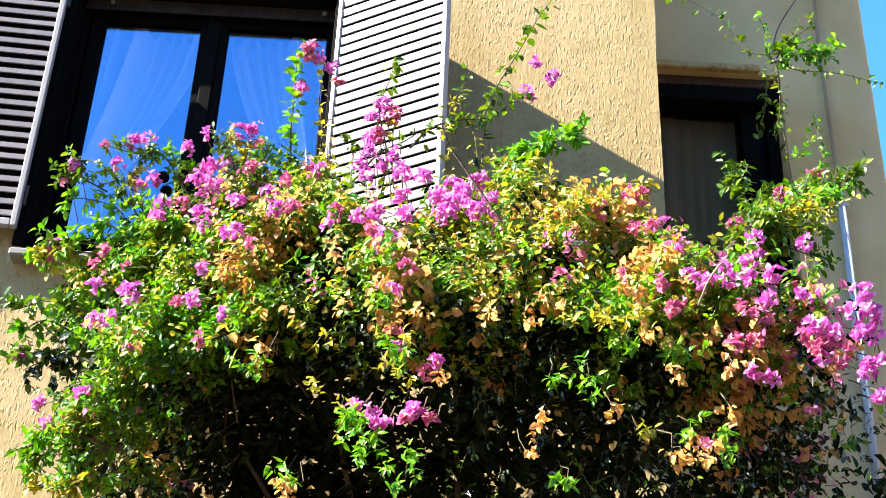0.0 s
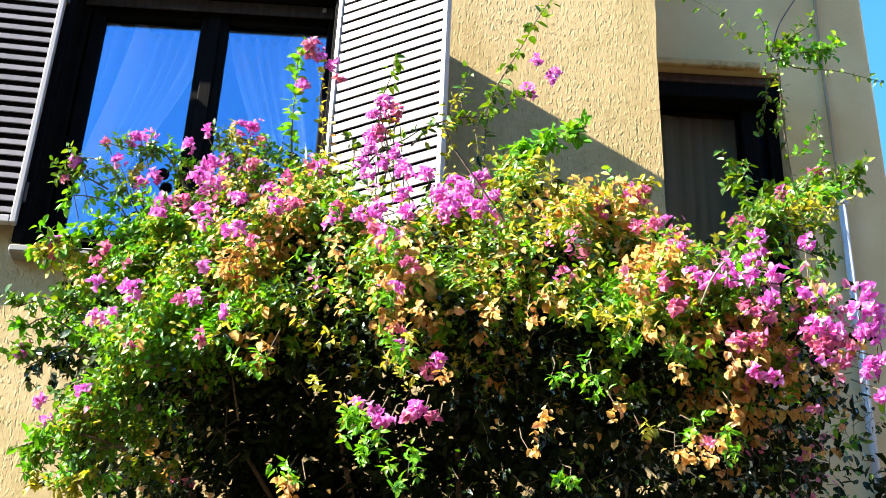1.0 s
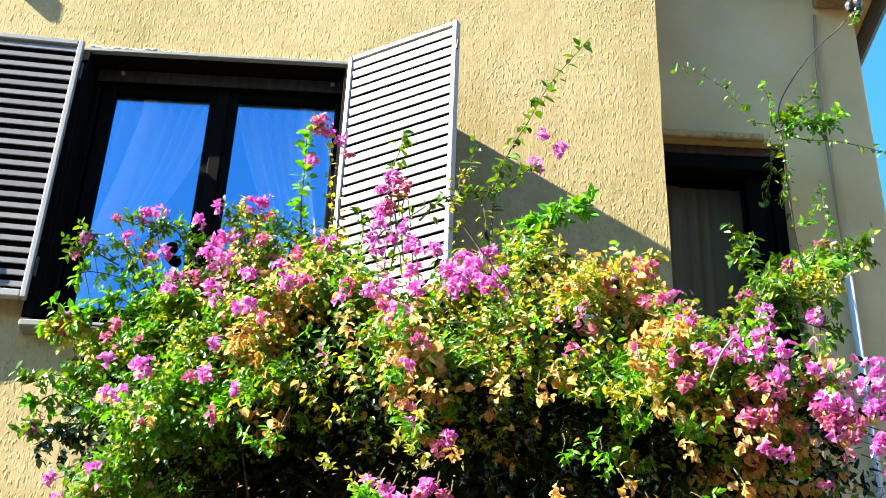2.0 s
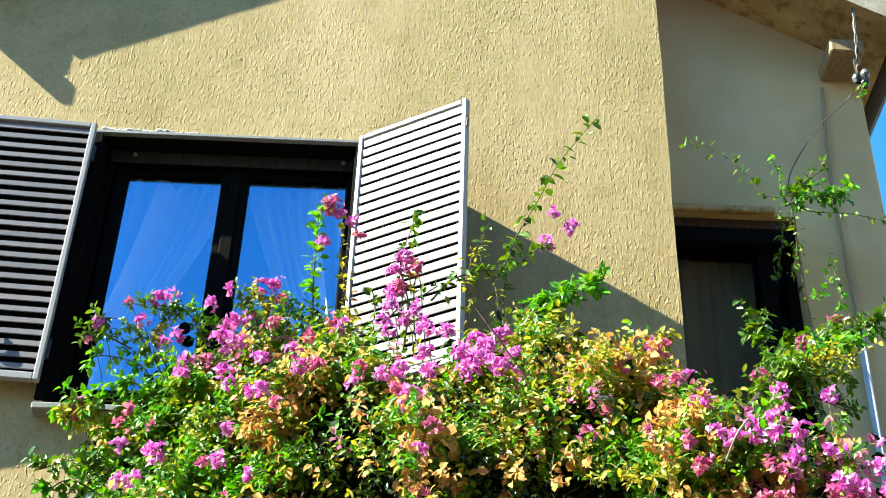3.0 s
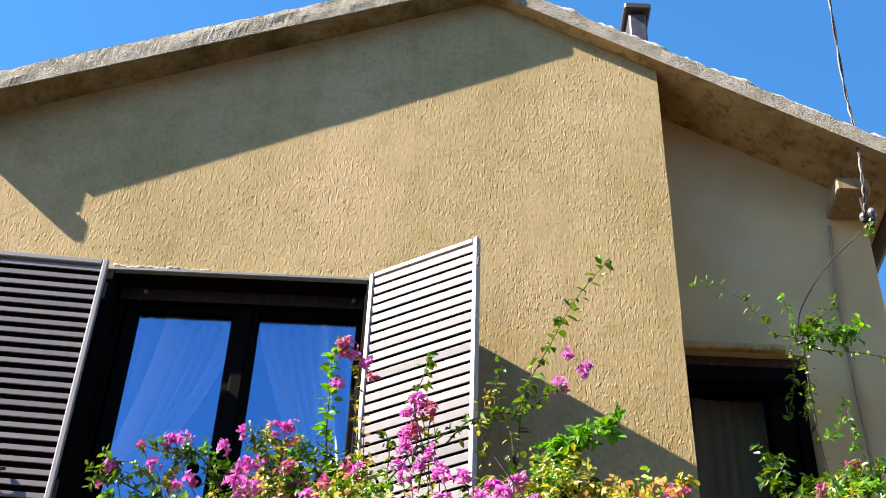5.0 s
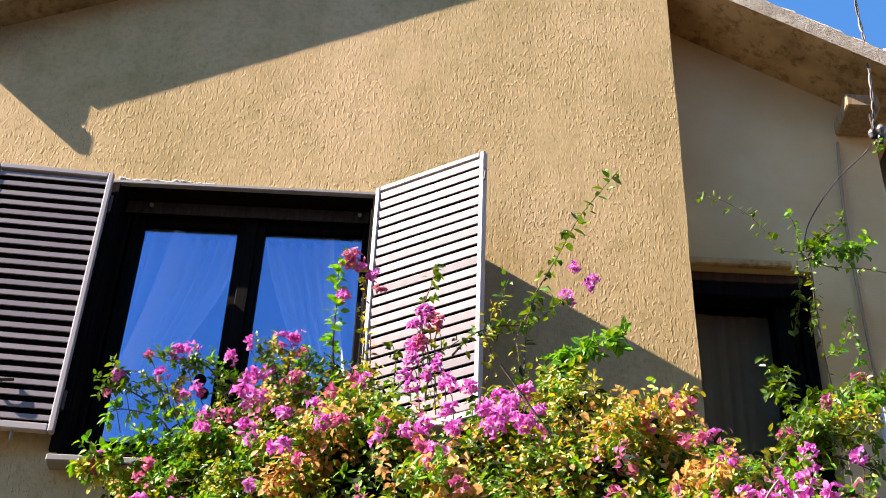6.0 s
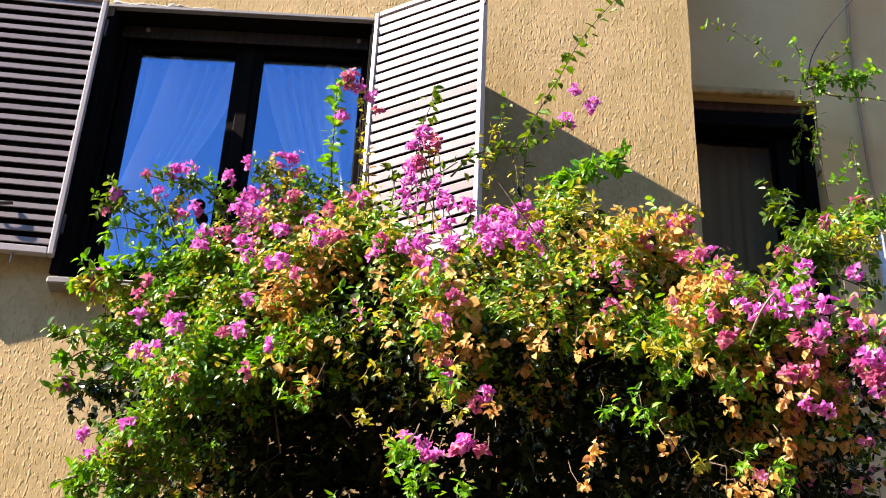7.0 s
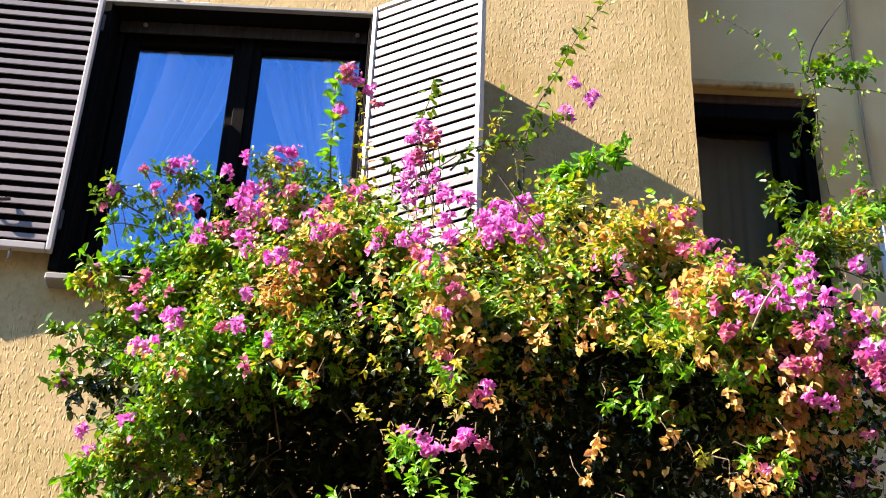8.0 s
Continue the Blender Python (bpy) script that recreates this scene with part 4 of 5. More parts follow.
def outward(rng, p, spread=0.8):
    mid = np.array([0.25, 5.75, 3.2])
    return unit(unit(p - mid) + np.array([0, -0.35, 0.1]) + rng.normal(0, spread, p.shape) * 0.6)


bush = thing("bougainvillea_bush", (0.35, 5.6, 0), "large bougainvillea with magenta and faded bracts against the house wall", "bush")


def leaves_part(name, material, label, base, way, face, length, ratio, rng, parent=None):
    n = len(base)
    data = leaf_mesh(name, base, way, face, length, length * ratio * rng.uniform(0.85, 1.15, n), rng.uniform(0.05, 0.30, n), rng.uniform(-0.05, 0.35, n), material)
    return part_of(name, data, None, parent or bush, label)


def build_foliage():
    rng = np.random.default_rng(11)
    shell = lambda r, n: np.abs(r.normal(0, 0.08, n)) - 0.03
    # outer sprigs: green, yellowing, young and faded ones gather in patches
    p = bush_points(rng, 9000, shell, 2.8)
    p = p[rng.random(len(p)) > thin(p)]
    p = p[rng.random(len(p)) > 0.92 * zone(GAP_ZONES, p[:, 0], p[:, 2])]
    x, z = p[:, 0], p[:, 2]
    shade = np.clip((x + 0.72) / 0.15, 0, 1) * np.clip((np.interp(x, HOLLOW_X, HOLLOW_Z) + 0.02 - z) / 0.08, 0, 1)
    p = p[rng.random(len(p)) > shade]
    x, z = p[:, 0], p[:, 2]
    odds = np.stack([
        0.008 + 0.55 * zone(BLUSH_ZONES, x, z),
        0.035 + 1.0 * zone(TAN_ZONES, x, z),
        0.10 + 1.0 * zone(GOLD_ZONES, x, z),
        0.13 + 0.75 * zone(YOUNG_ZONES, x, z),
        np.full(len(x), 0.34),
    ])
    edges = np.cumsum(odds / odds.sum(0), 0)
    pick = rng.random(len(p))
    kind = (pick[None] > edges[:4]).sum(0)
    for code, name, material, label, size, ratio, count, droop in (
        (0, "rose_bract_mass", ROSE, "small rose-pink bracts among the leaves", 0.026, 0.78, 7, 0.4),
        (1, "faded_bract_mass", DRY, "papery tan faded bracts", 0.032, 0.78, 6, 1.1),
        (2, "yellowed_leaves", YELLOW, "small yellow-green ageing leaves", 0.026, 0.56, 9, 0.4),
        (3, "young_leaves", FRESH, "bright green young leaves", 0.029, 0.48, 10, 0.35),
        (4, "leaves", LEAF, "pointed green leaves", 0.026, 0.52, 10, 0.4),
    ):
        q = p[kind == code]
        b, w, f, s = sprigs(rng, q, outward(rng, q), rng.uniform(0.05, 0.14, len(q)), count, size, droop)
        tagged(leaves_part(name, material, label, b, w, f, s, ratio, rng), kind="stuff")
    # inner and lower leaves, in dark tones that stand in for shade
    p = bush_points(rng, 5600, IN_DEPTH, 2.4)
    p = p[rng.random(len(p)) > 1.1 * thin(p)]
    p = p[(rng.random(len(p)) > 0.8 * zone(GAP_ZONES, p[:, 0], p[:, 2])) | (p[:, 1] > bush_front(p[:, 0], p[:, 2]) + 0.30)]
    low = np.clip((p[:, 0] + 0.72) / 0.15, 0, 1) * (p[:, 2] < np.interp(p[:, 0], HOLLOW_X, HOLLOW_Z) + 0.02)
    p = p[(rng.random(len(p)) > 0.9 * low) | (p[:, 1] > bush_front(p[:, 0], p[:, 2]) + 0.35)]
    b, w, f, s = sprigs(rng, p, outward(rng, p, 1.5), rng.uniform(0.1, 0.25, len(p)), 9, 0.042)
    tagged(leaves_part("inner_leaves", SHADE_CORE, "inner leaves coloured near-black for the shade inside the bush", b, w, f, s, 0.6, rng), kind="stuff")
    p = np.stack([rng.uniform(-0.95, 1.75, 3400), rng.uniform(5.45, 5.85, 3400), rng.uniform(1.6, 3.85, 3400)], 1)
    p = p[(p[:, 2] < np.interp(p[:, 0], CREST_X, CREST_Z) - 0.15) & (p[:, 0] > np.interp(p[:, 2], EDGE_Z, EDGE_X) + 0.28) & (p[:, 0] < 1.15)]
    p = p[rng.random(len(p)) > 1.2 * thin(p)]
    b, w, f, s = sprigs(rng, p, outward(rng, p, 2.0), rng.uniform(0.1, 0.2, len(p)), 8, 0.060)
    tagged(leaves_part("heart_leaves", SHADE_CORE, "large leaves near the wall, coloured near-black for shade", b, w, f, s, 0.6, rng), kind="stuff")
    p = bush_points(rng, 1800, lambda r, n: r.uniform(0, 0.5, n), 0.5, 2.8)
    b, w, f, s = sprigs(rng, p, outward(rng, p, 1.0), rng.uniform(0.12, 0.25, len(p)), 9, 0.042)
    tagged(leaves_part("lower_leaves", SHADE_LEAF, "low leaves coloured dark to stand in for shade", b, w, f, s, 0.6, rng), kind="stuff")
    # loose sprigs that reach out of the hollow and the gaps and catch the sun, most in the dark shade tone
    n = 720
    x, u = rng.uniform(-0.68, 1.75, n), rng.random(n) ** 1.5
    keep = rng.random(n) > 0.94 * np.clip((0.25 - x) / 0.2, 0, 1) * np.clip((x + 0.6) / 0.2, 0, 1) * np.clip(u / 0.4, 0, 1)
    x, u = x[keep], u[keep]
    z = np.interp(x, HOLLOW_X, HOLLOW_Z) + 0.02 - 0.52 * u
    y = bush_front(x, np.interp(x, HOLLOW_X, HOLLOW_Z)) - 0.02 + 0.22 * u + rng.uniform(-0.06, 0.10, len(x))
    q = np.stack([x, y, z], 1)
    g = bush_points(rng, 3000, shell, 2.9)
    g = g[rng.random(len(g)) < 0.35 * zone(GAP_ZONES, g[:, 0], g[:, 2])]
    q = np.concatenate([q, g])
    pick = rng.random(len(q))
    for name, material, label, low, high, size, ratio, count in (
        ("glossy_leaves", SHADE_LEAF, "glossy leaves in the dark shade tone, reaching out of the hollow", 0.0, 0.72, 0.022, 0.55, 4),
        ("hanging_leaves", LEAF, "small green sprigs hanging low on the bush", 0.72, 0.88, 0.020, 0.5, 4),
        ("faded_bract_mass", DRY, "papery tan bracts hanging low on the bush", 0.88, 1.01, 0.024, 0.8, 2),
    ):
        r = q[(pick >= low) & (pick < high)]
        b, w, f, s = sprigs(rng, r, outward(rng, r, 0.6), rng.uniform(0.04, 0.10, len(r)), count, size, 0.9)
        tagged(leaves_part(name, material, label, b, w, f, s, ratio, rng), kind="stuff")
    bm = bmesh.new()
    for a in q:
        add_tube(bm, [a, a + np.array([0.01, 0.03, 0.04]) + rng.normal(0, 0.01, 3), a + np.array([0.02, 0.09, 0.07]) + rng.normal(0, 0.02, 3)], [0.0007, 0.0010, 0.0014], 3)
    tagged(part("hanging_twig_mass", bm, BARK, bush, "thin twigs reaching out of the hollow"), kind="stuff")
    # twigs
    bm = bmesh.new()
    p = bush_points(rng, 420, lambda r, n: r.uniform(-0.02, 0.3, n), 3.0)
    p = p[p[:, 2] > np.interp(p[:, 0], HOLLOW_X, HOLLOW_Z) + 0.12]
    o = outward(rng, p, 1.2)
    for a, d in zip(p, o):
        l = rng.uniform(0.12, 0.38)
        add_tube(bm, [a - d * l, a - d * l * 0.4 + rng.normal(0, 0.01, 3), a], [0.0035, 0.0028, 0.0018], 4)
    tagged(part("twig_mass", bm, BARK, bush, "thin grey-brown twigs"), kind="stuff")


def build_stems():
    rnd = random.Random(5)
    part("trunk", tube(smooth_line([(0.35, 5.65, 0.0), (0.30, 5.6, 0.7), (0.38, 5.62, 1.5), (0.30, 5.55, 2.3)], 6), [0.06 - 0.0013 * k for k in range(19)], 10), BARK, bush, "gnarled grey-brown trunk", True)
    for k in range(11):
        x = -1.0 + 0.24 * k
        top = 3.3 + 0.5 * rnd.random()
        mid = (0.3 + (x - 0.3) * 0.55, 5.62 + rnd.uniform(-0.06, 0.06), 2.9)
        end = (x * 0.9, 5.2 + rnd.uniform(-0.1, 0.2), top)
        pts = smooth_line([(0.30, 5.55, 1.6 + 0.06 * k), (0.3 + (x - 0.3) * 0.2, 5.5, 2.4), mid, end], 6)
        part("limb", tube(pts, [0.024 - 0.00095 * i for i in range(len(pts))], 7), BARK, bush, smooth=True)


def build_head(rng, centre, wide, high, material, name="flower_head"):
    """A ragged tuft of papery bracts in threes, with a few loose ones about it."""
    area = wide * high / 0.0016
    n = max(5, int(34 * area ** 0.8))
    way = unit(rng.normal(size=(n, 3)) + np.array([-0.15, -0.5, 0.2]))
    lean = rng.uniform(-0.3, 0.3)
    reach = rng.uniform(0.1, 1.0, (n, 1)) ** 0.7 * np.where(rng.random((n, 1)) < 0.15, 1.35, 1.0)
    off = way * reach * np.array([wide, 0.7 * min(wide, high), high])
    off[:, 2] += lean * off[:, 0]
    mid = centre + off
    side = unit(np.cross(way, rng.normal(size=(n, 3))))
    other = np.cross(way, side)
    b, w, f = [], [], []
    for k in range(3):
        r = side * math.cos(2.094 * k) + other * math.sin(2.094 * k)
        b.append(mid)
        w.append(unit(way * 0.75 + r))
        f.append(unit(way * 0.8 - r))
    b, w, f = np.concatenate(b), np.concatenate(w), np.concatenate(f)
    size = rng.uniform(0.012, 0.024, len(b))
    data = leaf_mesh(name, b, w, f, size, size * 0.78, rng.uniform(0.05, 0.35, len(b)), rng.uniform(-0.1, 0.35, len(b)), material)
    return part_of(name, data, None, bush, "bright magenta bracts" if material is PINK else "rose-pink fading bracts")


def build_clumps(rng, spots, name, material, label, size, ratio, count, droop, dense=1.0):
    """Sprigs gathered in small clumps before the face of the bush: x, z, half width, half height."""
    q = []
    for cx, cz, rx, rz in spots:
        n = max(4, int(dense * 5500 * rx * rz))
        a, r = rng.uniform(0, 6.283, n), np.sqrt(rng.random(n))
        x, z = cx + rx * r * np.cos(a), cz + rz * r * np.sin(a)
        q.append(np.stack([x, np.full(n, float(tuft_front(cx, cz)) - 0.04) + rng.uniform(-0.03, 0.05, n), z], 1))
    q = np.concatenate(q)
    b, w, f, s = sprigs(rng, q, outward(rng, q, 0.7), rng.uniform(0.025, 0.06, len(q)), count, size, droop)
    tagged(leaves_part(name, material, label, b, w, f, s, ratio, rng), kind="stuff")
    bm = bmesh.new()
    for a in q[::4]:
        add_tube(bm, [a, a + np.array([0.01, 0.04, 0.05]) + rng.normal(0, 0.01, 3), a + np.array([0.02, 0.14, 0.10]) + rng.normal(0, 0.02, 3)], [0.0008, 0.0012, 0.0016], 3)
    tagged(part("clump_twig_mass", bm, BARK, bush, "thin twigs carrying a clump of leaves"), kind="stuff")


def shoot(points, leaves, size, material, seed, radius=0.0035, ratio=0.58, spread=0.02):
    """A long cane with leaves by turns."""
    rng = np.random.default_rng(seed)
    line = smooth_line(points, 8)
    n = len(line)
    cane = part("shoot", tube(line, [radius * (1.15 - 0.75 * i / n) for i in range(n)], 5), BARK, bush, "long arching green-brown shoot", True)
    pts = np.array(line)
    t = np.linspace(0.06, 0.995, leaves) * (n - 1)
    i = np.minimum(t.astype(int), n - 2)
    base = pts[i] + (pts[i + 1] - pts[i]) * (t - i)[:, None] + rng.normal(0, spread, (leaves, 3)) * 0.5
    along = unit(pts[i + 1] - pts[i])
    side = unit(np.cross(along, rng.normal(size=(leaves, 3))))
    way = unit(side + 0.35 * along + np.array([0, 0, -0.35]) + rng.normal(0, 0.25, (leaves, 3)))
    face = unit(np.array([-0.3, -0.4, 0.75]) + rng.normal(0, 0.4, (leaves, 3)))
    length = size * rng.uniform(0.6, 1.2, leaves)
    leaves_part("shoot_leaves", material, "", base, way, face, length, ratio, rng, cane)
    return cane


def spray(points, count, size, material, seed, radius=0.004, reach=0.09, ratio=0.58, leaves=7):
    """A leafy branch: a cane with many short side twigs of leaves."""
    rng = np.random.default_rng(seed)
    line = smooth_line(points, 8)
    n = len(line)
    bm = tube(line, [radius * (1.15 - 0.8 * i / n) for i in range(n)], 5)
    pts = np.array(line)
    t = rng.uniform(0.05, 0.99, count) * (n - 1)
    i = np.minimum(t.astype(int), n - 2)
    base = pts[i] + (pts[i + 1] - pts[i]) * (t - i)[:, None]
    along = unit(pts[i + 1] - pts[i])
    way = unit(unit(np.cross(along, rng.normal(size=(count, 3)))) + 0.5 * along + np.array([0, -0.1, 0.05]))
    length = reach * rng.uniform(0.35, 1.2, count)
    for p, w, l in zip(base, way, length):
        add_tube(bm, [p, p + w * l * 0.95], [0.0016, 0.0010], 3)
    cane = part("branch", bm, BARK, bush, "leafy arching branch")
    b, w, f, s = sprigs(rng, base, way, length, leaves, size, 0.3)
    leaves_part("branch_leaves", material, "", b, w, f, s, ratio, rng, cane)
    return cane


build_foliage()
build_stems()
# x, z, half width and half height of the flower heads
HEADS_SILL = [
    (-0.899, 4.263, 0.049, 0.029), (-0.734, 4.244, 0.019, 0.024), (-0.684, 4.304, 0.013, 0.024), (-1.087, 4.144, 0.026, 0.029),
    (-0.955, 4.167, 0.021, 0.02), (-0.83, 4.112, 0.024, 0.024), (-0.87, 4.09, 0.024, 0.019), (-1.107, 3.847, 0.02, 0.026),
    (-0.554, 4.333, 0.047, 0.026),
]
HEADS_LEFT = [
    (-0.636, 4.179, 0.048, 0.035), (-0.631, 4.002, 0.06, 0.037), (-0.76, 3.946, 0.027, 0.023), (-0.756, 3.86, 0.024, 0.014),
    (-0.608, 3.798, 0.025, 0.025), (-0.582, 3.744, 0.013, 0.017), (-0.504, 3.843, 0.027, 0.023), (-0.472, 3.678, 0.019, 0.021),
    (-0.515, 3.68, 0.013, 0.015), (-0.399, 3.863, 0.022, 0.021), (-0.37, 3.76, 0.023, 0.019), (-0.269, 4.024, 0.019, 0.024),
]
HEADS_FLANK = [
    (-0.78, 3.524, 0.033, 0.032), (-0.908, 3.609, 0.024, 0.018), (-0.877, 3.464, 0.03, 0.019), (-0.823, 3.45, 0.02, 0.019),
    (-0.554, 3.535, 0.014, 0.016), (-0.566, 3.428, 0.019, 0.018), (-0.468, 3.366, 0.012, 0.021), (-1.125, 3.462, 0.03, 0.027),
    (-1.021, 3.251, 0.017, 0.019), (-0.97, 3.17, 0.02, 0.015), (-0.853, 3.214, 0.019, 0.017),
]
HEADS_SHUTTER = [
    (-0.101, 4.469, 0.034, 0.031), (-0.126, 4.409, 0.027, 0.027), (-0.135, 4.327, 0.019, 0.031), (-0.136, 4.253, 0.022, 0.022),
    (-0.151, 4.057, 0.021, 0.02), (-0.122, 3.972, 0.017, 0.016), (-0.044, 4.211, 0.026, 0.03), (-0.077, 4.076, 0.023, 0.02),
    (-0.021, 3.977, 0.027, 0.028), (0.048, 3.943, 0.033, 0.018), (-0.013, 3.774, 0.022, 0.026), (0.004, 3.691, 0.019, 0.024),
    (-0.112, 3.683, 0.044, 0.018), (-0.071, 3.714, 0.022, 0.015), (-0.208, 3.651, 0.012, 0.018), (-0.039, 3.587, 0.027, 0.023),
    (-0.056, 3.527, 0.016, 0.016),
]
HEADS_CLUMP = [
    (0.098, 3.786, 0.035, 0.03), (0.135, 3.864, 0.029, 0.021), (0.208, 3.906, 0.026, 0.027), (0.17, 3.82, 0.035, 0.026),
    (0.11, 3.698, 0.028, 0.036), (0.199, 3.718, 0.041, 0.031), (0.241, 3.777, 0.019, 0.026), (0.145, 3.758, 0.032, 0.026),
    (-0.024, 3.356, 0.032, 0.02), (0.002, 3.19, 0.014, 0.013), (0.095, 3.134, 0.022, 0.018), (-0.09, 3.044, 0.015, 0.016),
    (-0.052, 3.019, 0.022, 0.021), (-0.026, 2.991, 0.025, 0.016), (0.058, 3.007, 0.022, 0.022),
]
HEADS_RIGHT = [
    (0.562, 3.76, 0.019, 0.026), (0.648, 3.887, 0.015, 0.015), (0.728, 3.713, 0.019, 0.015), (0.737, 3.518, 0.021, 0.016),
    (0.729, 3.385, 0.017, 0.013), (0.769, 3.364, 0.021, 0.02), (0.816, 3.399, 0.014, 0.017), (0.825, 3.356, 0.017, 0.02),
    (0.872, 3.41, 0.017, 0.024), (0.871, 3.354, 0.017, 0.017),
]
HEADS_FAR = [
    (0.908, 3.478, 0.015, 0.021), (0.93, 3.368, 0.02, 0.023), (0.903, 3.296, 0.02, 0.02), (0.95, 3.6, 0.022, 0.022),
    (1.08, 3.591, 0.016, 0.022), (0.992, 3.301, 0.026, 0.012), (1.015, 3.214, 0.031, 0.023), (1.021, 3.139, 0.014, 0.013),
    (0.859, 3.102, 0.017, 0.016), (0.895, 3.085, 0.017, 0.019),
    (1.052, 3.199, 0.023, 0.02),
    (1.125, 3.295, 0.022, 0.022), (1.103, 3.252, 0.020, 0.020), (1.143, 3.243, 0.026, 0.026), (1.114, 3.201, 0.022, 0.022), (1.147, 3.193, 0.018, 0.018), (1.127, 3.117, 0.018, 0.018), (1.117, 3.094, 0.020, 0.020), (1.161, 3.124, 0.018, 0.018), (1.147, 3.040, 0.018, 0.018),
]
ROSE_HEADS = [
    (-1.01, 4.246, 0.015, 0.011), (-1.102, 3.817, 0.026, 0.019), (-1.109, 4.085, 0.011, 0.011), (-0.916, 3.768, 0.021, 0.014),
    (-0.502, 4.277, 0.019, 0.017), (-0.693, 3.916, 0.021, 0.016), (-0.501, 4.13, 0.022, 0.025), (-0.328, 3.756, 0.029, 0.022),
    (-0.416, 3.61, 0.016, 0.016), (-0.305, 4.074, 0.021, 0.021), (-0.368, 3.963, 0.021, 0.018), (-0.609, 3.435, 0.009, 0.011),
    (-0.806, 3.634, 0.012, 0.012), (-0.936, 3.721, 0.016, 0.012), (-0.532, 3.287, 0.012, 0.018), (-0.739, 3.307, 0.013, 0.013),
    (-0.061, 4.426, 0.027, 0.035), (-0.104, 4.341, 0.03, 0.031), (-0.198, 3.724, 0.016, 0.026), (-0.078, 3.608, 0.021, 0.021),
    (0.009, 3.436, 0.022, 0.019), (-0.008, 3.234, 0.015, 0.015),
]
ROSE_HEADS_FAR = [
    (0.076, 3.107, 0.014, 0.022), (0.094, 2.98, 0.014, 0.014), (0.038, 2.985, 0.014, 0.019), (0.467, 3.735, 0.013, 0.015),
    (0.693, 3.874, 0.02, 0.027), (0.683, 3.664, 0.022, 0.022), (0.634, 3.655, 0.012, 0.014), (0.726, 3.566, 0.015, 0.018),
    (0.403, 3.382, 0.02, 0.017), (0.565, 3.388, 0.011, 0.01), (0.68, 3.284, 0.023, 0.02), (0.658, 3.351, 0.014, 0.02),
    (0.731, 2.916, 0.012, 0.014), (0.844, 3.277, 0.014, 0.016), (0.882, 3.258, 0.02, 0.016), (0.937, 3.734, 0.016, 0.015),
    (0.993, 3.198, 0.017, 0.016), (1.017, 3.163, 0.025, 0.023), (0.826, 3.184, 0.02, 0.016), (0.872, 3.189, 0.022, 0.02),
    (1.148, 3.984, 0.021, 0.014), (1.373, 4.281, 0.035, 0.018),
    (1.053, 3.197, 0.016, 0.016), (1.024, 3.176, 0.016, 0.016), (1.061, 3.135, 0.016, 0.016), (1.077, 3.158, 0.016, 0.016),
]
head_rng = np.random.default_rng(21)
stalks = bmesh.new()
for spots, material in (
    (HEADS_SILL + HEADS_LEFT + HEADS_FLANK + HEADS_SHUTTER + HEADS_CLUMP + HEADS_RIGHT + HEADS_FAR, PINK),
    (ROSE_HEADS + ROSE_HEADS_FAR, ROSE),
):
    for x, z, rx, rz in spots:
        y = float(tuft_front(x, z))
        up = 1.0 if z < np.interp(x, CREST_X, CREST_Z) else -0.4
        add_tube(stalks, [(x, y, z), (x + 0.02, y + 0.10 * abs(up), z + 0.06 * up), (x + 0.03, y + 0.30 * abs(up), z + 0.18 * up)], [0.0010, 0.0016, 0.0022], 4)
        build_head(head_rng, np.array([x, y, z]), rx, rz, material)
tagged(part("flower_stalk_mass", stalks, BARK, bush, "thin stalks of the flower heads"), kind="stuff")
# flower heads on the long shoots: x, y, z and size
for x, y, z, r in [
    (-0.365, 5.0, 4.672, 0.040), (-0.330, 5.0, 4.640, 0.022), (-0.379, 5.0, 4.515, 0.022), (-0.285, 5.0, 4.62, 0.020), (-0.262, 5.0, 4.565, 0.016),
    (0.429, 5.1, 4.767, 0.022), (0.496, 5.1, 4.709, 0.028), (0.403, 5.1, 4.634, 0.028),
]:
    build_head(head_rng, np.array([x, y, z]), r, r, PINK if head_rng.random() < 0.6 else ROSE)
# small clumps that stand out before the shaded hollow
CLUMPS_TAN = [
    (-0.027, 3.257, 0.034, 0.046), (0.048, 3.248, 0.033, 0.023), (-0.047, 3.365, 0.029, 0.027), (-0.002, 3.309, 0.028, 0.02),
    (-0.234, 2.846, 0.039, 0.038), (0.707, 2.898, 0.037, 0.04), (0.73, 2.858, 0.019, 0.031), (0.656, 2.871, 0.013, 0.015),
    (0.668, 3.094, 0.014, 0.022), (0.78, 3.007, 0.019, 0.035), (0.572, 3.31, 0.031, 0.032), (0.552, 3.324, 0.017, 0.039),
    (0.232, 3.225, 0.019, 0.035), (0.335, 3.25, 0.028, 0.023), (-0.347, 3.232, 0.015, 0.024), (-0.143, 3.307, 0.014, 0.013),
    (0.327, 2.896, 0.009, 0.015), (0.347, 2.973, 0.009, 0.012), (0.528, 2.988, 0.011, 0.016), (0.114, 3.069, 0.012, 0.019),
    (0.812, 3.126, 0.041, 0.032), (0.6, 3.186, 0.014, 0.026),
]
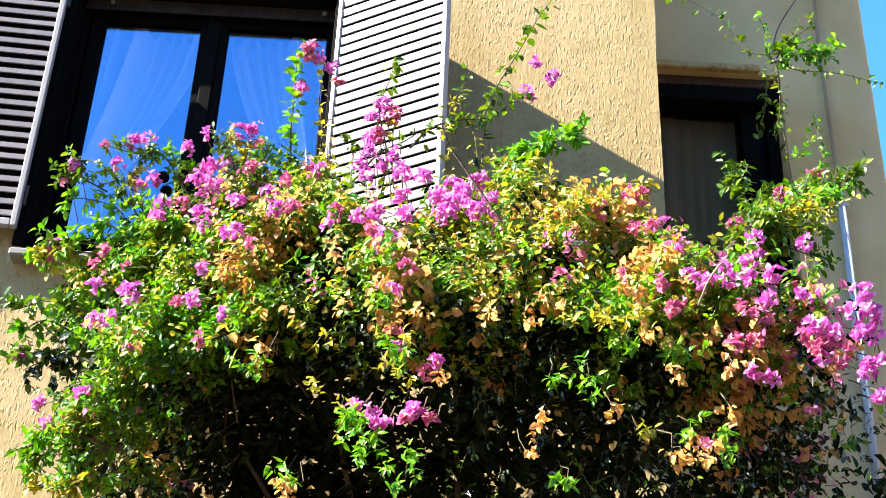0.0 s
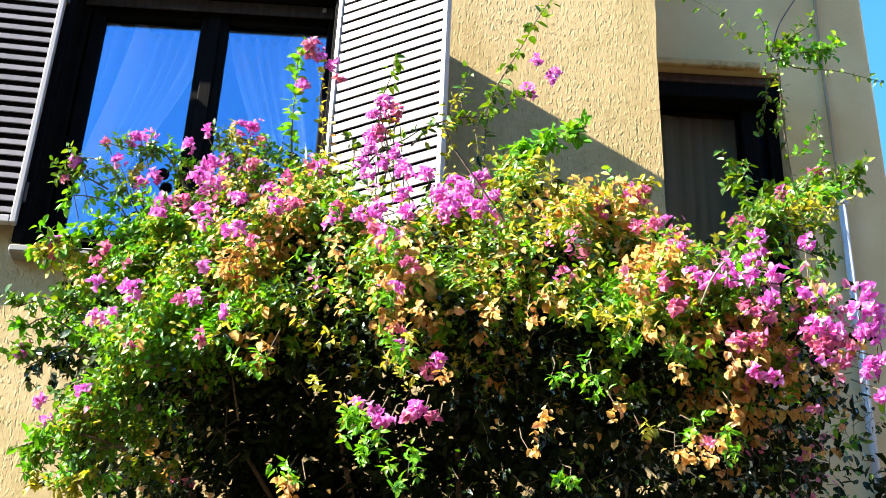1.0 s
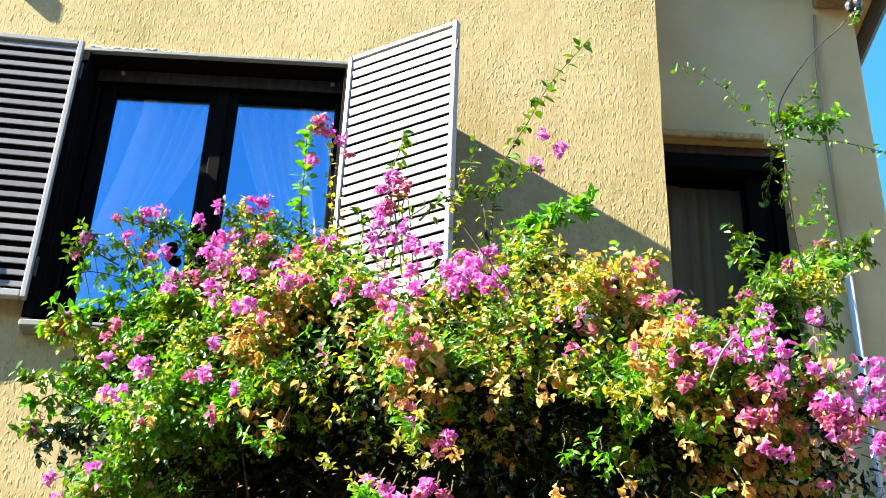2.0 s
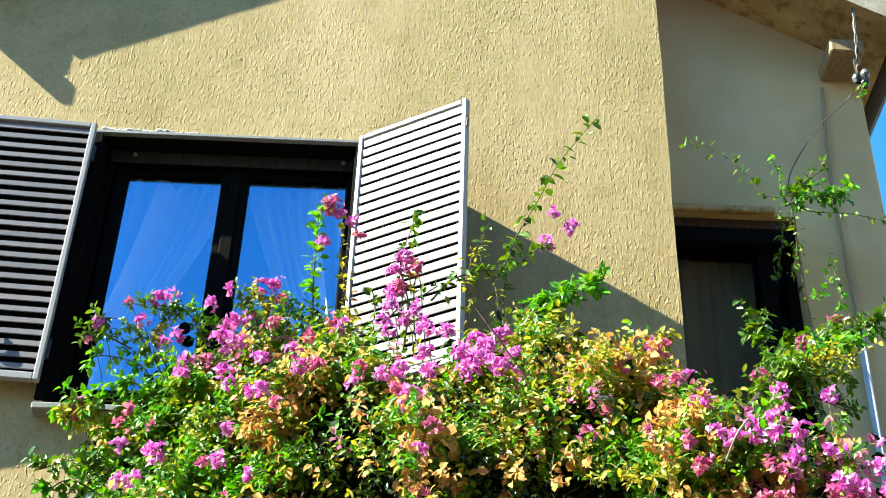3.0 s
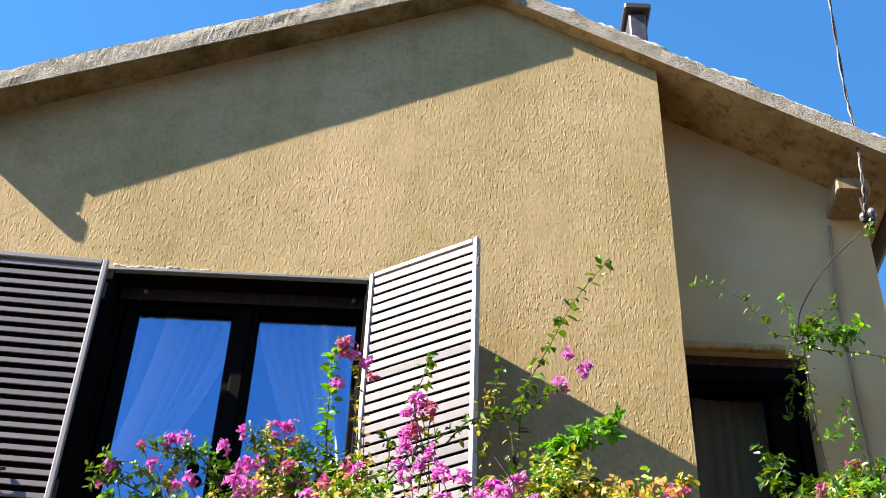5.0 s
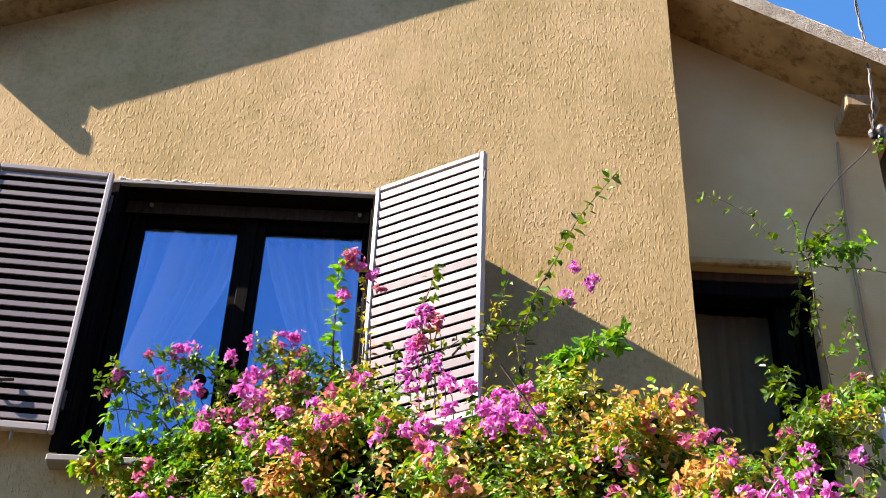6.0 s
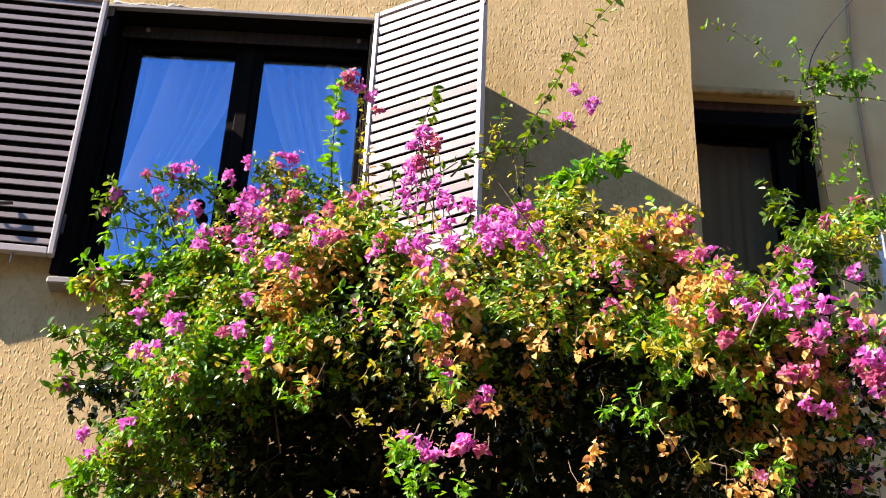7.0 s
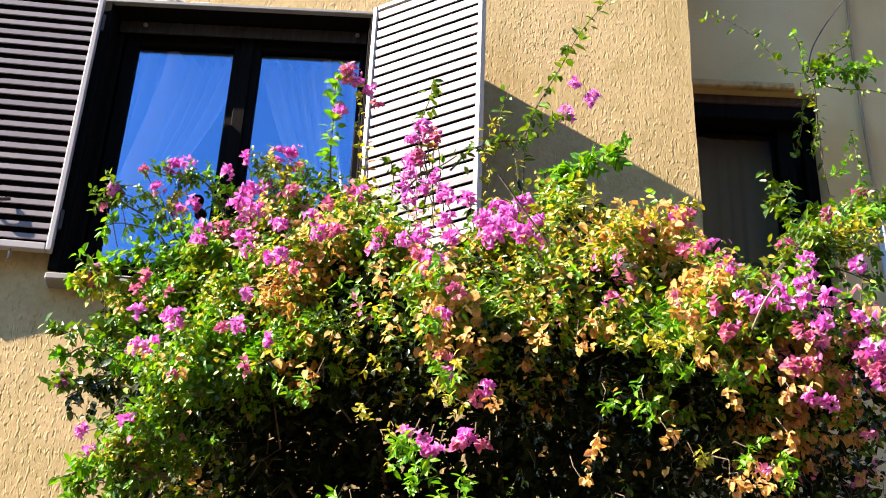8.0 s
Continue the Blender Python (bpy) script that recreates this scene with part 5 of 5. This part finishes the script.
CLUMPS_YOUNG = [
    (-0.036, 3.291, 0.034, 0.016), (-0.078, 2.947, 0.054, 0.071), (0.033, 2.828, 0.048, 0.04), (-0.249, 2.864, 0.03, 0.016),
    (0.406, 3.078, 0.043, 0.025), (0.547, 3.158, 0.036, 0.029), (0.67, 3.131, 0.052, 0.029), (0.471, 3.049, 0.027, 0.034),
    (0.709, 2.933, 0.048, 0.019), (0.758, 2.899, 0.016, 0.04), (-0.373, 3.195, 0.047, 0.03), (-0.001, 3.137, 0.036, 0.048),
    (0.402, 2.799, 0.029, 0.015),
]
CLUMPS_GOLD = [
    (-0.02, 3.161, 0.025, 0.029), (0.017, 3.195, 0.028, 0.023), (0.422, 3.246, 0.033, 0.026), (-0.199, 3.109, 0.02, 0.036),
    (-0.11, 3.02, 0.034, 0.056), (0.589, 2.936, 0.013, 0.019), (0.022, 3.074, 0.027, 0.032), (-0.211, 3.256, 0.058, 0.023),
]
CLUMPS_LIME = [
    (0.543, 3.225, 0.086, 0.029),
]
clump_rng = np.random.default_rng(33)
build_clumps(clump_rng, CLUMPS_YOUNG, "young_clumps", FRESH, "bright green sprigs in full sun before the hollow", 0.026, 0.45, 7, 0.4)
build_clumps(clump_rng, CLUMPS_LIME, "lime_clumps", YELLOW, "yellow-green sprigs in full sun", 0.028, 0.42, 8, 0.4)
build_clumps(clump_rng, CLUMPS_GOLD, "gold_clumps", YELLOW, "thin yellowing sprigs before the hollow", 0.022, 0.5, 5, 0.5, 0.6)
build_clumps(clump_rng, CLUMPS_TAN, "faded_clumps", DRY, "tan papery bracts hanging in bunches", 0.023, 0.75, 4, 1.2, 1.0)
# long shoots before the sunlit wall
shoot([(0.24, 5.0, 4.05), (0.25, 5.08, 4.40), (0.276, 5.1, 4.602), (0.316, 5.1, 4.705), (0.379, 5.1, 4.838), (0.444, 5.1, 4.988), (0.521, 5.1, 5.116), (0.611, 5.1, 5.249)], 62, 0.046, LEAF, 31, 0.003)
shoot([(0.0, 5.0, 4.30), (0.068, 5.05, 4.422), (0.165, 5.05, 4.463), (0.263, 5.05, 4.48), (0.342, 5.05, 4.545), (0.392, 5.05, 4.596)], 60, 0.034, LEAF, 32)
shoot([(0.15, 5.05, 4.40), (0.164, 5.05, 4.487), (0.167, 5.05, 4.585), (0.192, 5.05, 4.673)], 24, 0.034, LEAF, 33, 0.002)
shoot([(0.10, 5.05, 4.38), (0.126, 5.05, 4.461), (0.134, 5.05, 4.534), (0.154, 5.05, 4.56)], 20, 0.030, YELLOW, 55, 0.002)
shoot([(0.22, 5.05, 4.42), (0.243, 5.05, 4.491), (0.272, 5.05, 4.541), (0.292, 5.05, 4.591)], 22, 0.036, LEAF, 56, 0.002)
shoot([(0.10, 5.03, 4.43), (0.13, 5.03, 4.34), (0.12, 5.03, 4.22)], 14, 0.030, YELLOW, 64, 0.002)
shoot([(0.20, 5.05, 4.46), (0.22, 5.03, 4.36), (0.23, 5.03, 4.24)], 12, 0.030, YELLOW, 65, 0.002)
# the fresh branch that leans over the shadow
spray([(0.23, 4.68, 3.76), (0.27, 4.81, 4.05), (0.38, 5.0, 4.30), (0.47, 5.0, 4.36), (0.59, 5.0, 4.42)], 34, 0.042, FRESH, 34, 0.004, 0.06)
spray([(0.30, 4.9, 4.05), (0.33, 5.0, 4.20), (0.36, 5.0, 4.28), (0.41, 5.0, 4.31)], 16, 0.044, FRESH, 66, 0.004, 0.05)
spray([(0.35, 4.74, 3.85), (0.40, 4.85, 4.02), (0.47, 4.90, 4.11), (0.53, 4.85, 4.03)], 26, 0.034, YELLOW, 67, 0.004, 0.06)
spray([(0.34, 4.9, 4.05), (0.36, 5.0, 4.16), (0.39, 5.0, 4.24), (0.43, 5.0, 4.26)], 18, 0.030, YELLOW, 68, 0.003, 0.05)
# before the shutter and the window
shoot([(-0.087, 5.0, 4.093), (-0.076, 5.0, 4.27), (-0.112, 5.0, 4.453), (-0.079, 5.0, 4.599), (-0.073, 5.0, 4.674)], 46, 0.034, LEAF, 35, 0.003)
shoot([(-0.02, 4.9, 4.0), (-0.05, 5.0, 4.16), (-0.06, 5.0, 4.34), (-0.05, 5.0, 4.44)], 26, 0.032, YELLOW, 57, 0.003)
shoot([(-0.30, 5.0, 4.0), (-0.182, 5.0, 4.153), (-0.104, 5.0, 4.269), (-0.03, 5.0, 4.318), (0.02, 5.0, 4.36)], 16, 0.030, LEAF, 69, 0.004)
shoot([(-0.191, 5.0, 4.10), (-0.188, 5.0, 4.264), (-0.202, 5.0, 4.331)], 26, 0.034, LEAF, 70, 0.003)
shoot([(-0.38, 4.85, 3.98), (-0.39, 5.0, 4.196), (-0.402, 5.0, 4.342), (-0.404, 5.0, 4.483), (-0.406, 5.0, 4.628), (-0.372, 5.0, 4.693)], 84, 0.040, FRESH, 36)
shoot([(-0.28, 4.9, 3.98), (-0.298, 5.0, 4.213), (-0.298, 5.0, 4.348), (-0.317, 5.0, 4.488), (-0.31, 5.0, 4.659)], 42, 0.032, YELLOW, 58, 0.004)
shoot([(-0.26, 4.9, 3.98), (-0.27, 5.0, 4.2), (-0.28, 5.0, 4.40)], 10, 0.034, DRY, 63, 0.003, 0.8)
spray([(-0.82, 5.0, 3.90), (-0.92, 5.0, 4.07), (-1.02, 5.0, 4.17), (-1.12, 5.0, 4.17)], 25, 0.027, LEAF, 91, 0.003, 0.06)
spray([(-0.72, 5.0, 4.08), (-0.81, 5.0, 4.21), (-0.92, 5.0, 4.22), (-1.0, 5.0, 4.24)], 22, 0.027, LEAF, 92, 0.003, 0.05)
spray([(-0.87, 5.0, 3.88), (-0.95, 5.0, 3.94), (-0.98, 5.0, 3.91)], 15, 0.027, FRESH, 93, 0.003, 0.06)
spray([(-0.88, 5.0, 3.92), (-0.93, 5.0, 4.0), (-1.05, 5.0, 4.03), (-1.11, 5.0, 4.01)], 11, 0.030, FRESH, 94, 0.003, 0.05)
spray([(-0.97, 5.0, 4.06), (-1.09, 5.0, 4.12), (-1.15, 5.0, 4.11)], 11, 0.027, LEAF, 95, 0.003, 0.05)
spray([(-0.83, 5.0, 3.97), (-0.90, 5.0, 4.09), (-0.89, 5.0, 4.16)], 15, 0.023, YELLOW, 96, 0.003, 0.05)
spray([(-0.69, 5.0, 4.13), (-0.77, 5.0, 4.20), (-0.83, 5.0, 4.24)], 12, 0.025, FRESH, 97, 0.003, 0.05)
spray([(-0.56, 5.0, 4.12), (-0.59, 5.0, 4.23), (-0.65, 5.0, 4.29)], 18, 0.022, LEAF, 81, 0.004, 0.06)
spray([(-0.55, 5.0, 4.16), (-0.54, 5.0, 4.27), (-0.60, 5.0, 4.30)], 20, 0.023, YELLOW, 82, 0.004, 0.06)
spray([(-0.50, 4.95, 4.15), (-0.47, 5.0, 4.25), (-0.49, 5.0, 4.30)], 12, 0.023, FRESH, 83, 0.003, 0.05)
# the left flank
spray([(-0.82, 5.0, 3.86), (-1.05, 5.0, 3.86), (-1.18, 5.0, 3.82)], 24, 0.036, FRESH, 38, 0.004, 0.07)
spray([(-0.80, 4.99, 3.78), (-1.01, 5.0, 3.83), (-1.13, 5.0, 3.80)], 18, 0.034, YELLOW, 60, 0.004, 0.06)
spray([(-0.92, 5.0, 3.60), (-1.07, 5.0, 3.65), (-1.19, 5.0, 3.61)], 18, 0.036, LEAF, 43, 0.004, 0.06)
spray([(-0.89, 4.97, 3.47), (-1.07, 5.0, 3.58), (-1.15, 5.0, 3.54)], 14, 0.036, FRESH, 44, 0.004, 0.06)
spray([(-0.92, 5.0, 3.50), (-1.05, 5.0, 3.48), (-1.17, 5.0, 3.45)], 12, 0.036, LEAF, 62, 0.004, 0.06)
# this branch takes the dark leaf copy, shade put into its colour
spray([(-0.90, 4.97, 3.43), (-1.01, 4.98, 3.46), (-1.12, 5.0, 3.41)], 10, 0.036, SHADE_LEAF, 78, 0.004, 0.06)
spray([(-0.76, 4.83, 3.26), (-0.87, 4.80, 3.29), (-0.99, 4.93, 3.31)], 9, 0.032, LEAF, 79, 0.003, 0.05)
spray([(-0.81, 4.87, 3.24), (-0.87, 4.80, 3.17), (-0.97, 4.90, 3.18)], 18, 0.030, YELLOW, 80, 0.003, 0.06)
spray([(-0.74, 4.84, 3.10), (-0.90, 4.84, 3.14), (-1.11, 5.0, 3.15)], 30, 0.034, FRESH, 45, 0.004, 0.07)
spray([(-0.75, 4.83, 3.11), (-0.91, 4.85, 3.09), (-1.07, 5.0, 3.14)], 20, 0.032, LEAF, 84, 0.004, 0.06)
spray([(-0.74, 4.90, 3.04), (-0.88, 4.82, 3.02), (-1.07, 5.0, 3.08)], 22, 0.032, FRESH, 85, 0.004, 0.06)
spray([(-0.76, 4.86, 3.05), (-0.89, 4.84, 2.99), (-0.99, 4.94, 3.02)], 16, 0.030, YELLOW, 86, 0.004, 0.05)
# the arching branch over the shaded window
part("limb", tube(smooth_line([(0.75, 4.20, 3.31), (0.765, 4.13, 3.345), (0.80, 4.13, 3.395), (0.825, 4.25, 3.43)], 5), 0.003, 7), PALE_BARK, bush, "pale grey-green bare limb", True)
spray([(0.88, 4.42, 3.60), (1.06, 4.67, 3.88), (1.29, 4.96, 4.16), (1.51, 5.0, 4.29)], 90, 0.032, LEAF, 39, 0.006, 0.08)
spray([(0.96, 4.71, 3.78), (1.06, 4.70, 3.84), (1.21, 4.75, 3.96), (1.36, 4.86, 4.06)], 56, 0.032, YELLOW, 40, 0.004, 0.09)
spray([(0.96, 4.71, 3.76), (1.08, 4.70, 3.88), (1.26, 4.85, 4.06), (1.42, 4.95, 4.18)], 40, 0.034, FRESH, 71, 0.004, 0.08)
spray([(1.04, 4.77, 3.86), (1.11, 4.70, 3.87), (1.28, 4.72, 3.90)], 22, 0.030, LEAF, 72, 0.004, 0.06)
spray([(1.08, 4.75, 3.83), (1.16, 4.70, 3.80), (1.28, 4.72, 3.76)], 14, 0.030, LEAF, 73, 0.003, 0.05)
spray([(1.07, 4.82, 3.91), (1.10, 4.95, 4.16), (1.06, 5.0, 4.29)], 18, 0.036, LEAF, 42, 0.003, 0.07)
spray([(1.15, 5.0, 4.11), (1.17, 4.98, 4.18), (1.22, 5.0, 4.22)], 9, 0.032, LEAF, 87, 0.003, 0.05)
shoot([(0.85, 4.49, 3.55), (0.85, 4.41, 3.60), (0.76, 4.42, 3.60)], 12, 0.030, FRESH, 88, 0.003)
spray([(0.68, 4.80, 3.91), (0.72, 4.78, 4.0), (0.74, 4.80, 4.06)], 14, 0.028, YELLOW, 89, 0.003, 0.05)
# the climbing shoots before the recessed wall, placed to fit the camera's view
shoot([(1.40, 5.4, 3.6), (1.66, 6.10, 4.6), (1.64, 6.15, 5.3), (1.575, 5.95, 5.522), (1.455, 5.95, 5.58), (1.391, 5.95, 5.69), (1.322, 5.95, 5.779), (1.213, 5.95, 5.853), (1.112, 5.95, 5.892)], 60, 0.036, LEAF, 46, 0.0022)
spray([(1.566, 6.0, 5.561), (1.674, 6.0, 5.615), (1.779, 6.0, 5.636), (1.886, 6.0, 5.675)], 24, 0.036, FRESH, 47, 0.003, 0.06)
spray([(1.595, 6.0, 5.594), (1.658, 6.0, 5.695), (1.744, 6.0, 5.766), (1.789, 6.0, 5.812)], 14, 0.036, LEAF, 98, 0.003, 0.06)
shoot([(1.59, 6.05, 5.60), (1.562, 6.0, 5.641), (1.551, 6.0, 5.772), (1.525, 6.0, 5.838)], 26, 0.036, FRESH, 48, 0.003)
shoot([(1.612, 6.1, 5.657), (1.723, 6.1, 5.614), (1.878, 6.1, 5.612), (2.028, 6.1, 5.581), (2.10, 6.1, 5.56)], 26, 0.034, LEAF, 99, 0.003)
shoot([(1.587, 6.15, 5.678), (1.576, 6.15, 5.467), (1.529, 6.15, 5.278)], 30, 0.036, LEAF, 49, 0.002)
shoot([(1.638, 6.15, 5.665), (1.637, 6.15, 5.439), (1.593, 6.15, 5.281)], 34, 0.036, LEAF, 50, 0.002)
shoot([(1.62, 6.05, 5.08), (1.72, 6.1, 5.192), (1.769, 6.1, 5.378)], 24, 0.036, FRESH, 74, 0.002)
shoot([(1.767, 6.1, 5.362), (1.782, 6.1, 5.195), (1.78, 6.1, 5.091)], 22, 0.034, FRESH, 75, 0.002)
shoot([(1.30, 5.7, 4.2), (1.36, 6.1, 4.5), (1.38, 6.2, 4.72)], 16, 0.038, DRY, 77, 0.003, 0.8)
shoot([(2.035, 6.05, 6.37), (2.03, 6.03, 6.32), (2.01, 6.02, 6.27)], 12, 0.034, FRESH, 76, 0.003)
# ---- pieces last ----
build_roof()
